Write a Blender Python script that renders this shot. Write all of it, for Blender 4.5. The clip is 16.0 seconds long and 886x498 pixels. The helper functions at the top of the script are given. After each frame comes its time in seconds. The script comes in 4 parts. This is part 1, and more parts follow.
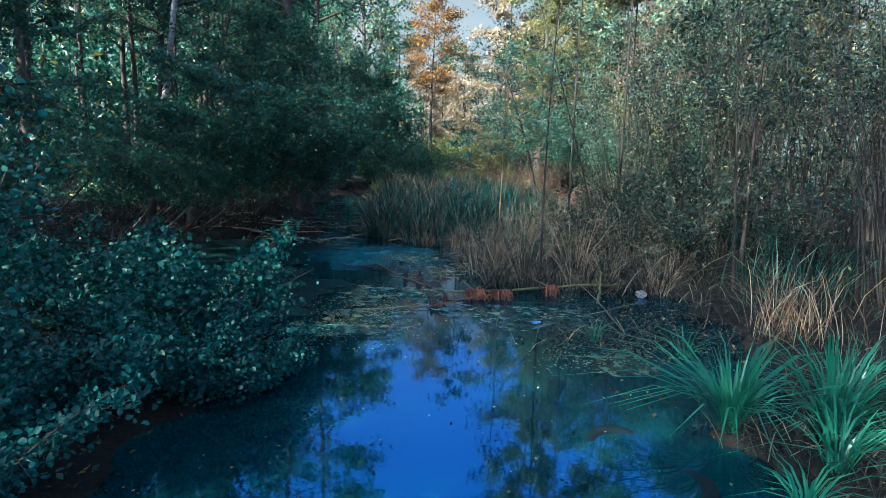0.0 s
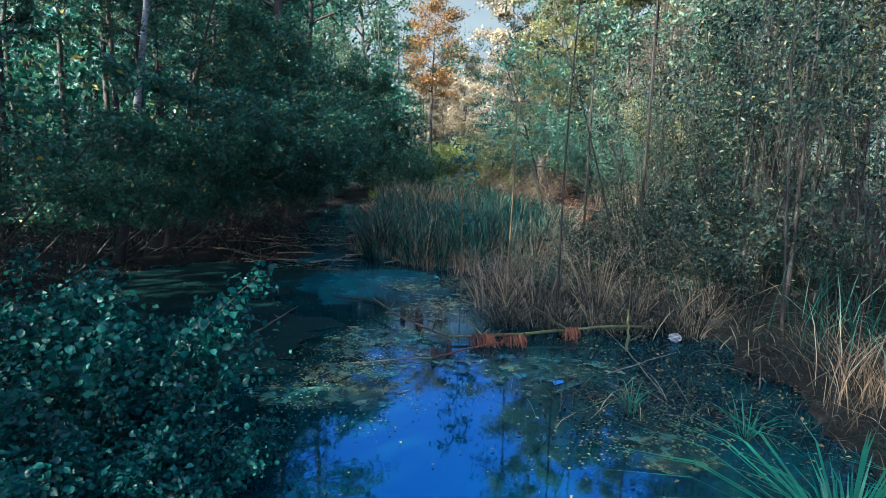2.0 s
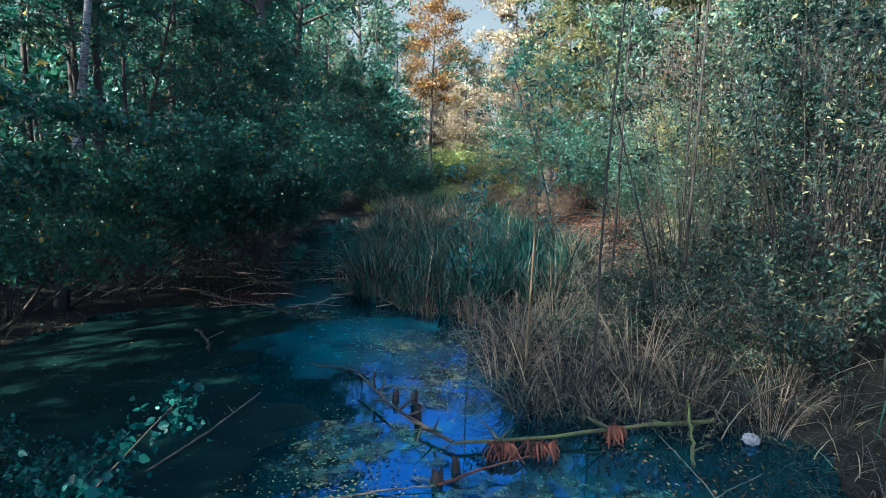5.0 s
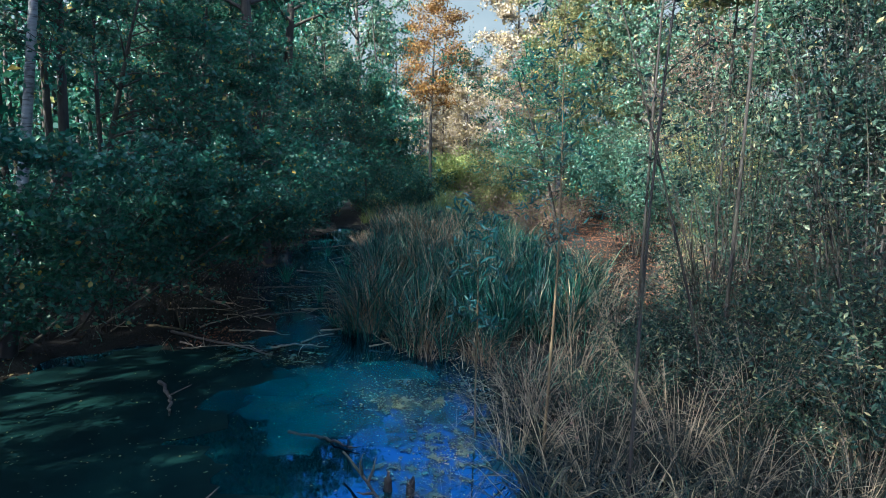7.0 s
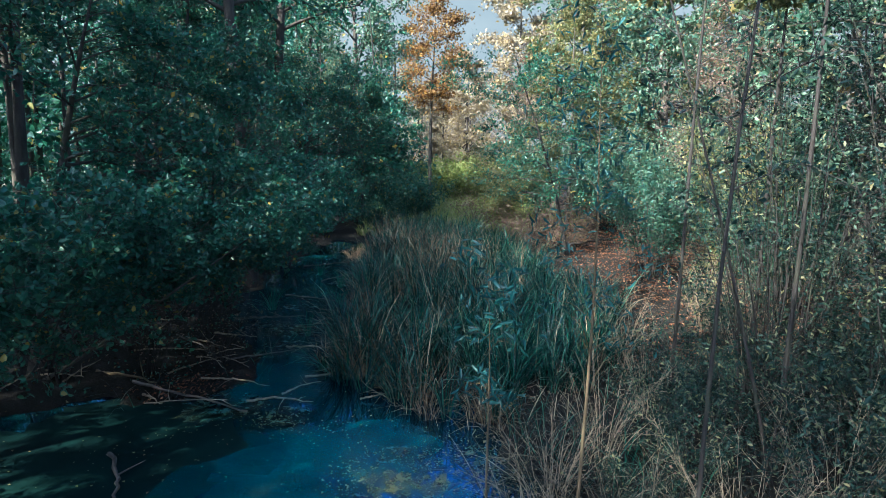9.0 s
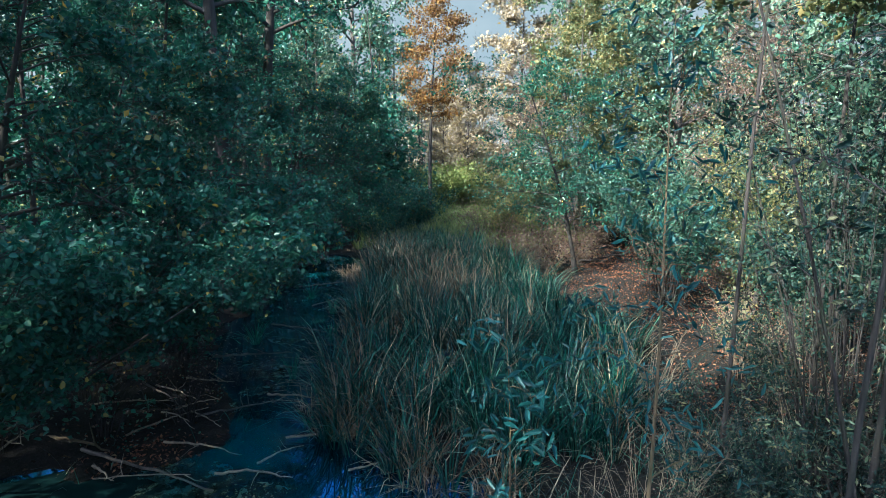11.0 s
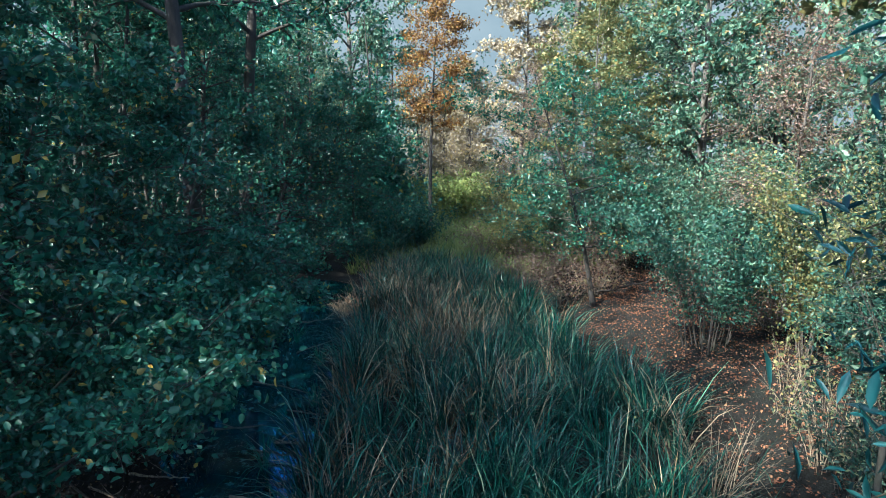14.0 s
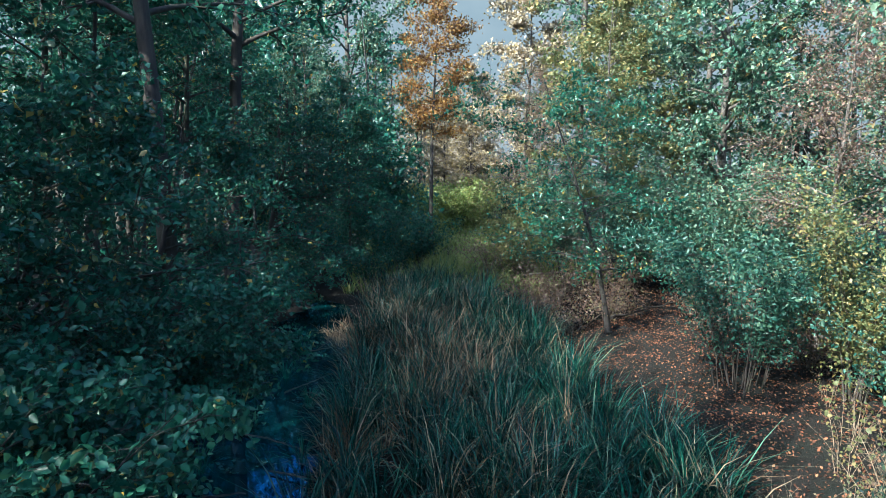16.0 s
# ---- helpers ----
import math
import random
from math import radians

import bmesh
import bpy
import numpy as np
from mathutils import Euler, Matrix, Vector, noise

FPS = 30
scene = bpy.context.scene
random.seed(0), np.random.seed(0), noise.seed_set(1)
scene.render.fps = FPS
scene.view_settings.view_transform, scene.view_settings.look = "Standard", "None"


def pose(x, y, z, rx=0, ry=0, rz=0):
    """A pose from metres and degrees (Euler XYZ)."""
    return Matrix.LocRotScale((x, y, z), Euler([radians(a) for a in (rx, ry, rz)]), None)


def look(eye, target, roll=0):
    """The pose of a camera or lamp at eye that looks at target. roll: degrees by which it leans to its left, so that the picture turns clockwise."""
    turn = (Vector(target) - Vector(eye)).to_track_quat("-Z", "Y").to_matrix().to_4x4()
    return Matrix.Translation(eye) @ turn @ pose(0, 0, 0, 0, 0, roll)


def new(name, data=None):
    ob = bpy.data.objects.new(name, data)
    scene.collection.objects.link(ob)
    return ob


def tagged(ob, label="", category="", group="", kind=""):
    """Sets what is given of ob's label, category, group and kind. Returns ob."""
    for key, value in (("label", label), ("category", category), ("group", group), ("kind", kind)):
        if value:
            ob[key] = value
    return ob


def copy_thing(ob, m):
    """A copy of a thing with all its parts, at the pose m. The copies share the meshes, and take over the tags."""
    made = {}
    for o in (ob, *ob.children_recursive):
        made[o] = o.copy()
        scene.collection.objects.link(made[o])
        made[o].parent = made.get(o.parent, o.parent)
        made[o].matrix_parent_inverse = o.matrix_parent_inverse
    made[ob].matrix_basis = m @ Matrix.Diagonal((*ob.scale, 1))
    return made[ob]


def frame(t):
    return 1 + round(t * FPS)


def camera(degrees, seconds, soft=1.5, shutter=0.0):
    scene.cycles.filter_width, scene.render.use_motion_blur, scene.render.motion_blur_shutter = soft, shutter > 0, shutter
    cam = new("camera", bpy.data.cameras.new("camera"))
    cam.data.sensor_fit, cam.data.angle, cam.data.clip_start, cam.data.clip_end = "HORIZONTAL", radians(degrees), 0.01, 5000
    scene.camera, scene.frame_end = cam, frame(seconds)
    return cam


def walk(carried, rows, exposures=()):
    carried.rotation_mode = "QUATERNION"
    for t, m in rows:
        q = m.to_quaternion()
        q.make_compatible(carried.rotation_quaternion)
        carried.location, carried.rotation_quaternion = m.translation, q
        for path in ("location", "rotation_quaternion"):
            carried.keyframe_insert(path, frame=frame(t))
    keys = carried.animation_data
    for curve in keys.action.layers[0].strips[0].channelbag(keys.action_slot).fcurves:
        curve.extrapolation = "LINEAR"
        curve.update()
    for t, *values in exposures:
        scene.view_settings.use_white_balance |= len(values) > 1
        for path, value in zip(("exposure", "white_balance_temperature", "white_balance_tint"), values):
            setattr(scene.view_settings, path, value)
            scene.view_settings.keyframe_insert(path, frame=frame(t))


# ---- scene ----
cam = camera(72.0, 16.0, soft=0.7)
PATH = [
    (0, (0.0, 0.0, 2.5), (0.437, 9.867, 0.932), 1.57),
    (1, (0.002, 0.778, 2.658), (0.439, 10.645, 1.094), 1.54),
    (2, (0.008, 1.558, 2.822), (0.444, 11.426, 1.262), 1.52),
    (3, (0.017, 2.341, 2.991), (0.453, 12.21, 1.434), 1.50),
    (4, (0.028, 3.127, 3.166), (0.464, 12.996, 1.611), 1.47),
    (5, (0.04, 3.915, 3.345), (0.477, 13.784, 1.793), 1.45),
    (6, (0.053, 4.705, 3.527), (0.491, 14.574, 1.978), 1.43),
    (7, (0.066, 5.497, 3.713), (0.505, 15.366, 2.166), 1.40),
    (8, (0.078, 6.29, 3.901), (0.518, 16.16, 2.358), 1.38),
    (9, (0.088, 7.084, 4.09), (0.53, 16.955, 2.552), 1.35),
    (10, (0.096, 7.879, 4.28), (0.539, 17.751, 2.748), 1.33),
    (11, (0.1, 8.675, 4.471), (0.546, 18.548, 2.947), 1.31),
    (12, (0.101, 9.471, 4.662), (0.549, 19.346, 3.147), 1.28),
    (13, (0.097, 10.268, 4.851), (0.547, 20.144, 3.348), 1.26),
    (14, (0.087, 11.065, 5.039), (0.54, 20.943, 3.55), 1.24),
    (15, (0.071, 11.861, 5.225), (0.527, 21.741, 3.752), 1.21),
    (16, (0.048, 12.657, 5.407), (0.507, 22.54, 3.954), 1.19),
]
EXPOSURE, KELVIN, TINT = 2.33, 4650.0, 6.0
walk(cam, [(t, look(eye, target, roll)) for t, eye, target, roll in PATH],
     [(0.0, EXPOSURE, KELVIN, TINT), (8.0, EXPOSURE - 0.06, KELVIN - 60, TINT - 1.5), (12.5, EXPOSURE - 0.20, KELVIN - 130, TINT - 3.0), (16.0, EXPOSURE - 0.36, KELVIN - 200, TINT - 4.0)])

# ---- light: low autumn sun from behind the left-hand wood, clear sky ----
SUN_DIR = Vector((-0.65, -0.50, 0.58)).normalized()
SUN_EL = math.asin(SUN_DIR.z)
world = bpy.data.worlds.new("sky")
scene.world = world
world.use_nodes = True
wn = world.node_tree
sky = wn.nodes.new("ShaderNodeTexSky")
sky.sky_type = "NISHITA"
sky.sun_disc = False
sky.sun_elevation = SUN_EL
sky.sun_rotation = math.atan2(SUN_DIR.x, SUN_DIR.y)
sky.ozone_density = 1.2
sky.air_density = 0.8
sky.dust_density = 9.0
bg = wn.nodes["Background"]
bg.inputs["Strength"].default_value = 0.108
wn.links.new(sky.outputs[0], bg.inputs["Color"])
sun = new("sun", bpy.data.lights.new("sun", "SUN"))
sun.data.energy = 5.0
sun.data.angle = radians(0.6)
sun.data.color = (1.0, 0.76, 0.50)
sun.matrix_basis = look(SUN_DIR * 60, (0, 0, 0))


# ---- materials ----
def node_mat(name):
    m = bpy.data.materials.new(name)
    m.use_nodes = True
    nt = m.node_tree
    return m, nt, nt.nodes["Principled BSDF"]


def ramp(nt, fac, stops):
    r = nt.nodes.new("ShaderNodeValToRGB")
    while len(r.color_ramp.elements) < len(stops):
        r.color_ramp.elements.new(0.5)
    for e, (p, c) in zip(r.color_ramp.elements, stops):
        e.position, e.color = p, (*c, 1)
    nt.links.new(fac, r.inputs[0])
    return r.outputs[0]


def tex_noise(nt, scale, detail=4.0, rough=0.6, stretch=None):
    co = nt.nodes.new("ShaderNodeTexCoord").outputs["Object"]
    if stretch:
        mp = nt.nodes.new("ShaderNodeMapping")
        mp.inputs["Scale"].default_value = stretch
        nt.links.new(co, mp.inputs[0])
        co = mp.outputs[0]
    n = nt.nodes.new("ShaderNodeTexNoise")
    n.inputs["Scale"].default_value = scale
    n.inputs["Detail"].default_value = detail
    n.inputs["Roughness"].default_value = rough
    nt.links.new(co, n.inputs["Vector"])
    return n.outputs["Fac"]


def mix_col(nt, fac, a, b, mode="MIX"):
    m = nt.nodes.new("ShaderNodeMix")
    m.data_type, m.blend_type = "RGBA", mode
    for sock, v in ((m.inputs[0], fac), (m.inputs[6], a), (m.inputs[7], b)):
        if isinstance(v, (int, float)):
            sock.default_value = v
        elif isinstance(v, tuple):
            sock.default_value = (*v, 1)
        else:
            nt.links.new(v, sock)
    return m.outputs[2]


def bump(nt, p, height, strength=0.5, dist=0.02):
    b = nt.nodes.new("ShaderNodeBump")
    b.inputs["Strength"].default_value, b.inputs["Distance"].default_value = strength, dist
    nt.links.new(height, b.inputs["Height"])
    nt.links.new(b.outputs[0], p.inputs["Normal"])


def leaf_mat(name, stops, through_light=0.35, rough=0.38, patch=0.6, spec=0.3):
    """Leaves: hue by the leaf, drifting over the crown; light passes through the blade."""
    m, nt, p = node_mat(name)
    geo = nt.nodes.new("ShaderNodeNewGeometry")
    col = ramp(nt, geo.outputs["Random Per Island"], stops)
    drift = ramp(nt, tex_noise(nt, 0.9, 3), [(0.3, (0.62, 0.66, 0.6)), (0.7, (1.25, 1.2, 1.05))])
    col = mix_col(nt, patch, col, mix_col(nt, 1.0, col, drift, "MULTIPLY"))
    nt.links.new(col, p.inputs["Base Color"])
    p.inputs["Roughness"].default_value = rough
    p.inputs["Specular IOR Level"].default_value = spec
    tr = nt.nodes.new("ShaderNodeBsdfTranslucent")
    nt.links.new(col, tr.inputs[0])
    mx = nt.nodes.new("ShaderNodeMixShader")
    mx.inputs[0].default_value = through_light
    nt.links.new(p.outputs[0], mx.inputs[1])
    nt.links.new(tr.outputs[0], mx.inputs[2])
    nt.links.new(mx.outputs[0], nt.nodes["Material Output"].inputs[0])
    return m


def bark_mat(name, dark, light, moss=0.0, moss_colour=(0.055, 0.075, 0.022)):
    m, nt, p = node_mat(name)
    f = tex_noise(nt, 9, 6, 0.7, (1, 1, 0.22))
    col = ramp(nt, f, [(0.32, dark), (0.68, light)])
    big = tex_noise(nt, 1.3, 3)
    col = mix_col(nt, ramp(nt, big, [(0.5, (0, 0, 0)), (0.72, (moss,) * 3)]), col, moss_colour)
    nt.links.new(col, p.inputs["Base Color"])
    p.inputs["Roughness"].default_value = 0.88
    bump(nt, p, f, 0.8, 0.02)
    return m


G1, G2, G3 = (0.018, 0.076, 0.048), (0.034, 0.120, 0.074), (0.066, 0.160, 0.090)
LEAF_DEEP = leaf_mat("leaf_deep_green", [(0.0, (0.014, 0.068, 0.046)), (0.5, (0.028, 0.105, 0.066)), (0.93, (0.055, 0.145, 0.082)), (0.97, (0.22, 0.22, 0.078)), (1.0, (0.42, 0.29, 0.05))], 0.35, 0.33, 0.6, 0.4)
LEAF_ALDER = leaf_mat("leaf_alder", [(0.0, G1), (0.5, G2), (0.93, G3), (0.975, (0.184, 0.180, 0.078)), (1.0, (0.48, 0.33, 0.05))], 0.35, 0.33, 0.6, 0.4)
LEAF_WILLOW = leaf_mat("leaf_willow", [(0.0, (0.006, 0.020, 0.018)), (0.6, (0.018, 0.044, 0.034)), (0.88, (0.075, 0.115, 0.075)), (1.0, (0.24, 0.22, 0.11))], 0.3, 0.48, 0.6, 0.25)
LEAF_SAPLING = leaf_mat("leaf_willow_blue_green", [(0.0, (0.012, 0.040, 0.042)), (0.6, (0.022, 0.085, 0.085)), (1.0, (0.05, 0.15, 0.15))], 0.3, 0.36)
LEAF_HAZEL = leaf_mat("leaf_hazel", [(0.0, (0.006, 0.042, 0.038)), (0.6, (0.012, 0.078, 0.066)), (1.0, (0.028, 0.13, 0.105))], 0.3, 0.4)
# paler greens put part of the crowns' sunlit look into the leaf colour
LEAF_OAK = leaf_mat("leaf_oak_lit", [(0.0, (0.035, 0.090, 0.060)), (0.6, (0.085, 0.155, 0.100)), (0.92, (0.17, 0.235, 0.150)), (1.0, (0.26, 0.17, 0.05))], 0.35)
LEAF_YELLOW = leaf_mat("leaf_yellow_green", [(0.0, (0.085, 0.115, 0.045)), (0.55, (0.14, 0.155, 0.06)), (1.0, (0.27, 0.22, 0.08))], 0.4)
LEAF_ORANGE = leaf_mat("leaf_autumn_orange", [(0.0, (0.11, 0.055, 0.016)), (0.6, (0.22, 0.115, 0.03)), (1.0, (0.33, 0.22, 0.055))], 0.4)
LEAF_PALE = leaf_mat("leaf_pale_autumn", [(0.0, (0.22, 0.19, 0.14)), (0.6, (0.32, 0.27, 0.19)), (1.0, (0.38, 0.30, 0.12))], 0.35)
LEAF_PINK = leaf_mat("leaf_dry_pinkish", [(0.0, (0.12, 0.075, 0.055)), (0.6, (0.20, 0.135, 0.105)), (1.0, (0.18, 0.17, 0.07))], 0.3)
LEAF_TEAL = leaf_mat("leaf_blue_green", [(0.0, (0.022, 0.070, 0.052)), (0.6, (0.042, 0.105, 0.078)), (1.0, (0.09, 0.155, 0.09))], 0.35)
LEAF_LIME = leaf_mat("leaf_lime", [(0.0, (0.13, 0.18, 0.05)), (0.6, (0.21, 0.26, 0.07)), (1.0, (0.30, 0.31, 0.10))], 0.4)
LEAF_FAR = leaf_mat("leaf_far_wood", [(0.0, (0.035, 0.065, 0.03)), (0.55, (0.07, 0.10, 0.045)), (0.85, (0.13, 0.14, 0.06)), (1.0, (0.24, 0.17, 0.07))], 0.3)
REED = leaf_mat("reed_blade", [(0.0, (0.003, 0.026, 0.021)), (0.45, (0.009, 0.052, 0.039)), (0.78, (0.022, 0.098, 0.068)), (0.92, (0.09, 0.22, 0.15)), (1.0, (0.30, 0.23, 0.15))], 0.3, 0.34, 0.8, 0.3)
REED_DRY = leaf_mat("reed_straw", [(0.0, (0.10, 0.066, 0.036)), (0.6, (0.24, 0.17, 0.10)), (1.0, (0.48, 0.37, 0.24))], 0.25, 0.6, 0.6, 0.2)
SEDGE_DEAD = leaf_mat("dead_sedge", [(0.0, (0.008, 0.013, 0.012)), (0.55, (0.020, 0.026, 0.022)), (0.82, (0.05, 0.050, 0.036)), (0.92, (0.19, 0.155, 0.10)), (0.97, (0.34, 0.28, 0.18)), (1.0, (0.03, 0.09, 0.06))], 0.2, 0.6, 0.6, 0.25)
SEDGE = leaf_mat("sedge_blade", [(0.0, (0.012, 0.075, 0.045)), (0.6, (0.030, 0.140, 0.080)), (1.0, (0.12, 0.23, 0.12))], 0.3, 0.32, 0.25)
LITTER = leaf_mat("leaf_litter", [(0.0, (0.05, 0.024, 0.015)), (0.5, (0.13, 0.058, 0.030)), (0.85, (0.24, 0.105, 0.048)), (1.0, (0.30, 0.18, 0.09))], 0.1, 0.85)
# dark litter: wet leaves in the pond, and shade painted into the bank's leaves
WET_SHADE_LITTER = leaf_mat("wet_shade_litter", [(0.0, (0.012, 0.010, 0.008)), (0.6, (0.035, 0.026, 0.017)), (0.88, (0.10, 0.07, 0.035)), (1.0, (0.22, 0.16, 0.08))], 0.1, 0.9, 0.6, 0.08)
DUCKWEED = leaf_mat("duckweed", [(0.0, (0.06, 0.085, 0.035)), (0.6, (0.12, 0.125, 0.05)), (0.9, (0.20, 0.18, 0.09)), (1.0, (0.24, 0.12, 0.05))], 0.1, 0.5)
BARK_DARK = bark_mat("bark_dark", (0.018, 0.015, 0.012), (0.062, 0.052, 0.040), 0.4)
BARK_BLACK = bark_mat("bark_black", (0.008, 0.007, 0.006), (0.030, 0.025, 0.020), 0.3)
BARK_GREY = bark_mat("bark_grey", (0.03, 0.026, 0.02), (0.10, 0.085, 0.066), 0.35)
BARK_PALE = bark_mat("bark_pale", (0.03, 0.028, 0.024), (0.10, 0.09, 0.075), 0.3)
BARK_TAN = bark_mat("bark_tan", (0.05, 0.038, 0.02), (0.13, 0.095, 0.045), 0.4)
TWIG_GREY = bark_mat("twig_grey", (0.04, 0.034, 0.026), (0.13, 0.11, 0.086), 0.0)
# lighter copy of the twig bark, with sunlight put into the colour
TWIG_TAN_LIT = bark_mat("twig_tan_lit", (0.10, 0.082, 0.055), (0.34, 0.27, 0.17), 0.0)
MOSSY = bark_mat("mossy_wood", (0.02, 0.017, 0.012), (0.08, 0.085, 0.022), 0.9, (0.10, 0.125, 0.022))
ROOT_RED = bark_mat("alder_root", (0.03, 0.011, 0.007), (0.17, 0.055, 0.025), 0.0)
ROT = bark_mat("rotten_wood", (0.007, 0.006, 0.005), (0.026, 0.020, 0.016), 0.1)


def birch_mat():
    m, nt, p = node_mat("bark_birch")
    f = tex_noise(nt, 5, 4, 0.6, (0.8, 0.8, 5.0))
    g = tex_noise(nt, 2.2, 4, 0.6)
    col = ramp(nt, f, [(0.36, (0.045, 0.04, 0.035)), (0.46, (0.22, 0.22, 0.21)), (0.8, (0.34, 0.34, 0.33))])
    col = mix_col(nt, ramp(nt, g, [(0.48, (0, 0, 0)), (0.62, (0.85, 0.85, 0.85))]), col, (0.05, 0.045, 0.04))
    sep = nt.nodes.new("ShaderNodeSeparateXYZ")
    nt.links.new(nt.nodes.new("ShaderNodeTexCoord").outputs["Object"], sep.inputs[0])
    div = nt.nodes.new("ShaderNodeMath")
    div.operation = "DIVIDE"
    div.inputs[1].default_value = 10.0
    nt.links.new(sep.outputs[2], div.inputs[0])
    # near black below 1.7 m, fading out by 3 m
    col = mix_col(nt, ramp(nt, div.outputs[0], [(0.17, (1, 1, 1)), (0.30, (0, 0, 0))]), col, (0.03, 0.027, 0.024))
    nt.links.new(col, p.inputs["Base Color"])
    p.inputs["Roughness"].default_value = 0.7
    bump(nt, p, f, 0.4, 0.01)
    return m


def ground_mat():
    m, nt, p = node_mat("forest_floor")
    a, b = tex_noise(nt, 26, 6, 0.75), tex_noise(nt, 0.7, 4)
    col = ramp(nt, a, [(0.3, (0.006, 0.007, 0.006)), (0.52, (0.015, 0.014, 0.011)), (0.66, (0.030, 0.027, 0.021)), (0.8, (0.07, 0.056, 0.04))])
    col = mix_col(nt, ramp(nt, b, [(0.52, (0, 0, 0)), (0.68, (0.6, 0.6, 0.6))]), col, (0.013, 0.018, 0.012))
    nt.links.new(col, p.inputs["Base Color"])
    p.inputs["Roughness"].default_value = 0.95
    p.inputs["Specular IOR Level"].default_value = 0.2
    bump(nt, p, a, 1.0, 0.05)
    return m


def water_mat():
    m, nt, p = node_mat("pond_water")
    b = tex_noise(nt, 0.45, 5)
    col = ramp(nt, b, [(0.38, (0.003, 0.013, 0.014)), (0.55, (0.005, 0.026, 0.028)), (0.72, (0.009, 0.052, 0.055))])
    nt.links.new(col, p.inputs["Base Color"])
    p.inputs["Roughness"].default_value = 0.035
    p.inputs["IOR"].default_value = 2.2
    p.inputs["Specular IOR Level"].default_value = 1.0
    p.inputs["Specular Tint"].default_value = (0.13, 0.43, 1.0, 1)
    bump(nt, p, tex_noise(nt, 3.5, 3), 0.05, 0.02)
    return m


def algae_mat(name, stops, cover, grain=5.0, soft=(0.44, 0.6), rough=0.35, spec=0.5):
    """A thin film on the water, torn into holes; one opaque sheet at full cover."""
    m, nt, p = node_mat(name)
    n, g = tex_noise(nt, 1.1, 3), tex_noise(nt, grain, 6, 0.7)
    col = ramp(nt, n, stops)
    nt.links.new(col, p.inputs["Base Color"])
    p.inputs["Roughness"].default_value = rough
    p.inputs["Specular IOR Level"].default_value = spec
    tr = nt.nodes.new("ShaderNodeBsdfTransparent")
    mx = nt.nodes.new("ShaderNodeMixShader")
    nt.links.new(ramp(nt, g, [(soft[0], (0, 0, 0)), (soft[1], (cover,) * 3)]), mx.inputs[0])
    nt.links.new(tr.outputs[0], mx.inputs[1])
    nt.links.new(p.outputs[0], mx.inputs[2])
    nt.links.new((p if cover >= 1 else mx).outputs[0], nt.nodes["Material Output"].inputs[0])
    return m


ALGAE = algae_mat("algae_film", [(0.36, (0.010, 0.070, 0.080)), (0.52, (0.035, 0.09, 0.065)), (0.66, (0.14, 0.15, 0.06))], 0.85)
BLOOM = algae_mat("algae_bloom", [(0.36, (0.006, 0.08, 0.10)), (0.55, (0.012, 0.125, 0.15)), (0.72, (0.07, 0.17, 0.13))], 0.6, 0.9, (0.25, 0.65))
# near-black sheet, added to darken shaded water and dull its reflections
DARK_SHEET = algae_mat("dark_sheet", [(0.36, (0.002, 0.010, 0.010)), (0.55, (0.003, 0.015, 0.014)), (0.72, (0.006, 0.022, 0.018))], 1.0, 1.2, (0.12, 0.34), 0.7, 0.08)
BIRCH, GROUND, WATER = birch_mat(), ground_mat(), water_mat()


# ---- mesh helpers ----
def mesh_np(name, verts, faces, mat, smooth=False):
    """A mesh from a vertex array and a list of index arrays (n x 3 or n x 4)."""
    me = bpy.data.meshes.new(name)
    verts = np.asarray(verts, np.float32)
    faces = [np.asarray(f, np.int32) for f in faces if len(f)]
    me.vertices.add(len(verts))
    me.vertices.foreach_set("co", verts.ravel())
    loops = np.concatenate([f.ravel() for f in faces])
    totals = np.concatenate([np.full(len(f), f.shape[1], np.int32) for f in faces])
    me.loops.add(len(loops))
    me.loops.foreach_set("vertex_index", loops)
    me.polygons.add(len(totals))
    me.polygons.foreach_set("loop_start", np.r_[0, np.cumsum(totals)[:-1]].astype(np.int32))
    me.polygons.foreach_set("loop_total", totals)
    if smooth:
        me.polygons.foreach_set("use_smooth", np.ones(len(totals), bool))
    me.update(calc_edges=True)
    me.validate()
    me.materials.append(mat)
    return me


def put_part(name, me, parent, label=""):
    ob = new(name, me)
    ob.parent = parent
    return tagged(ob, label)


def root(name, x, y, z, label, category, group="", turn=0.0):
    e = new(name)
    e.empty_display_size = 0.2
    e.matrix_basis = pose(x, y, z, 0, 0, turn)
    return tagged(e, label, category, group)


def unit(v):
    return v / (np.linalg.norm(v, axis=-1, keepdims=True) + 1e-9)


def tube(path, radii, sides=6):
    """A tapered tube along a path: vertices and quads."""
    path = np.asarray(path, float)
    d = unit(np.gradient(path, axis=0))
    ref = np.where(np.abs(d[:, 2:3]) > 0.9, [[1.0, 0, 0]], [[0, 0, 1.0]])
    a = unit(np.cross(d, ref))
    b = np.cross(d, a)
    th = np.arange(sides) * 2 * np.pi / sides
    ring = a[:, None] * np.cos(th)[None, :, None] + b[:, None] * np.sin(th)[None, :, None]
    v = (path[:, None] + ring * np.asarray(radii, float)[:, None, None]).reshape(-1, 3)
    i, j = np.meshgrid(np.arange(len(path) - 1), np.arange(sides), indexing="ij")
    k = (j + 1) % sides
    return v, np.stack([i * sides + j, i * sides + k, (i + 1) * sides + k, (i + 1) * sides + j], -1).reshape(-1, 4)


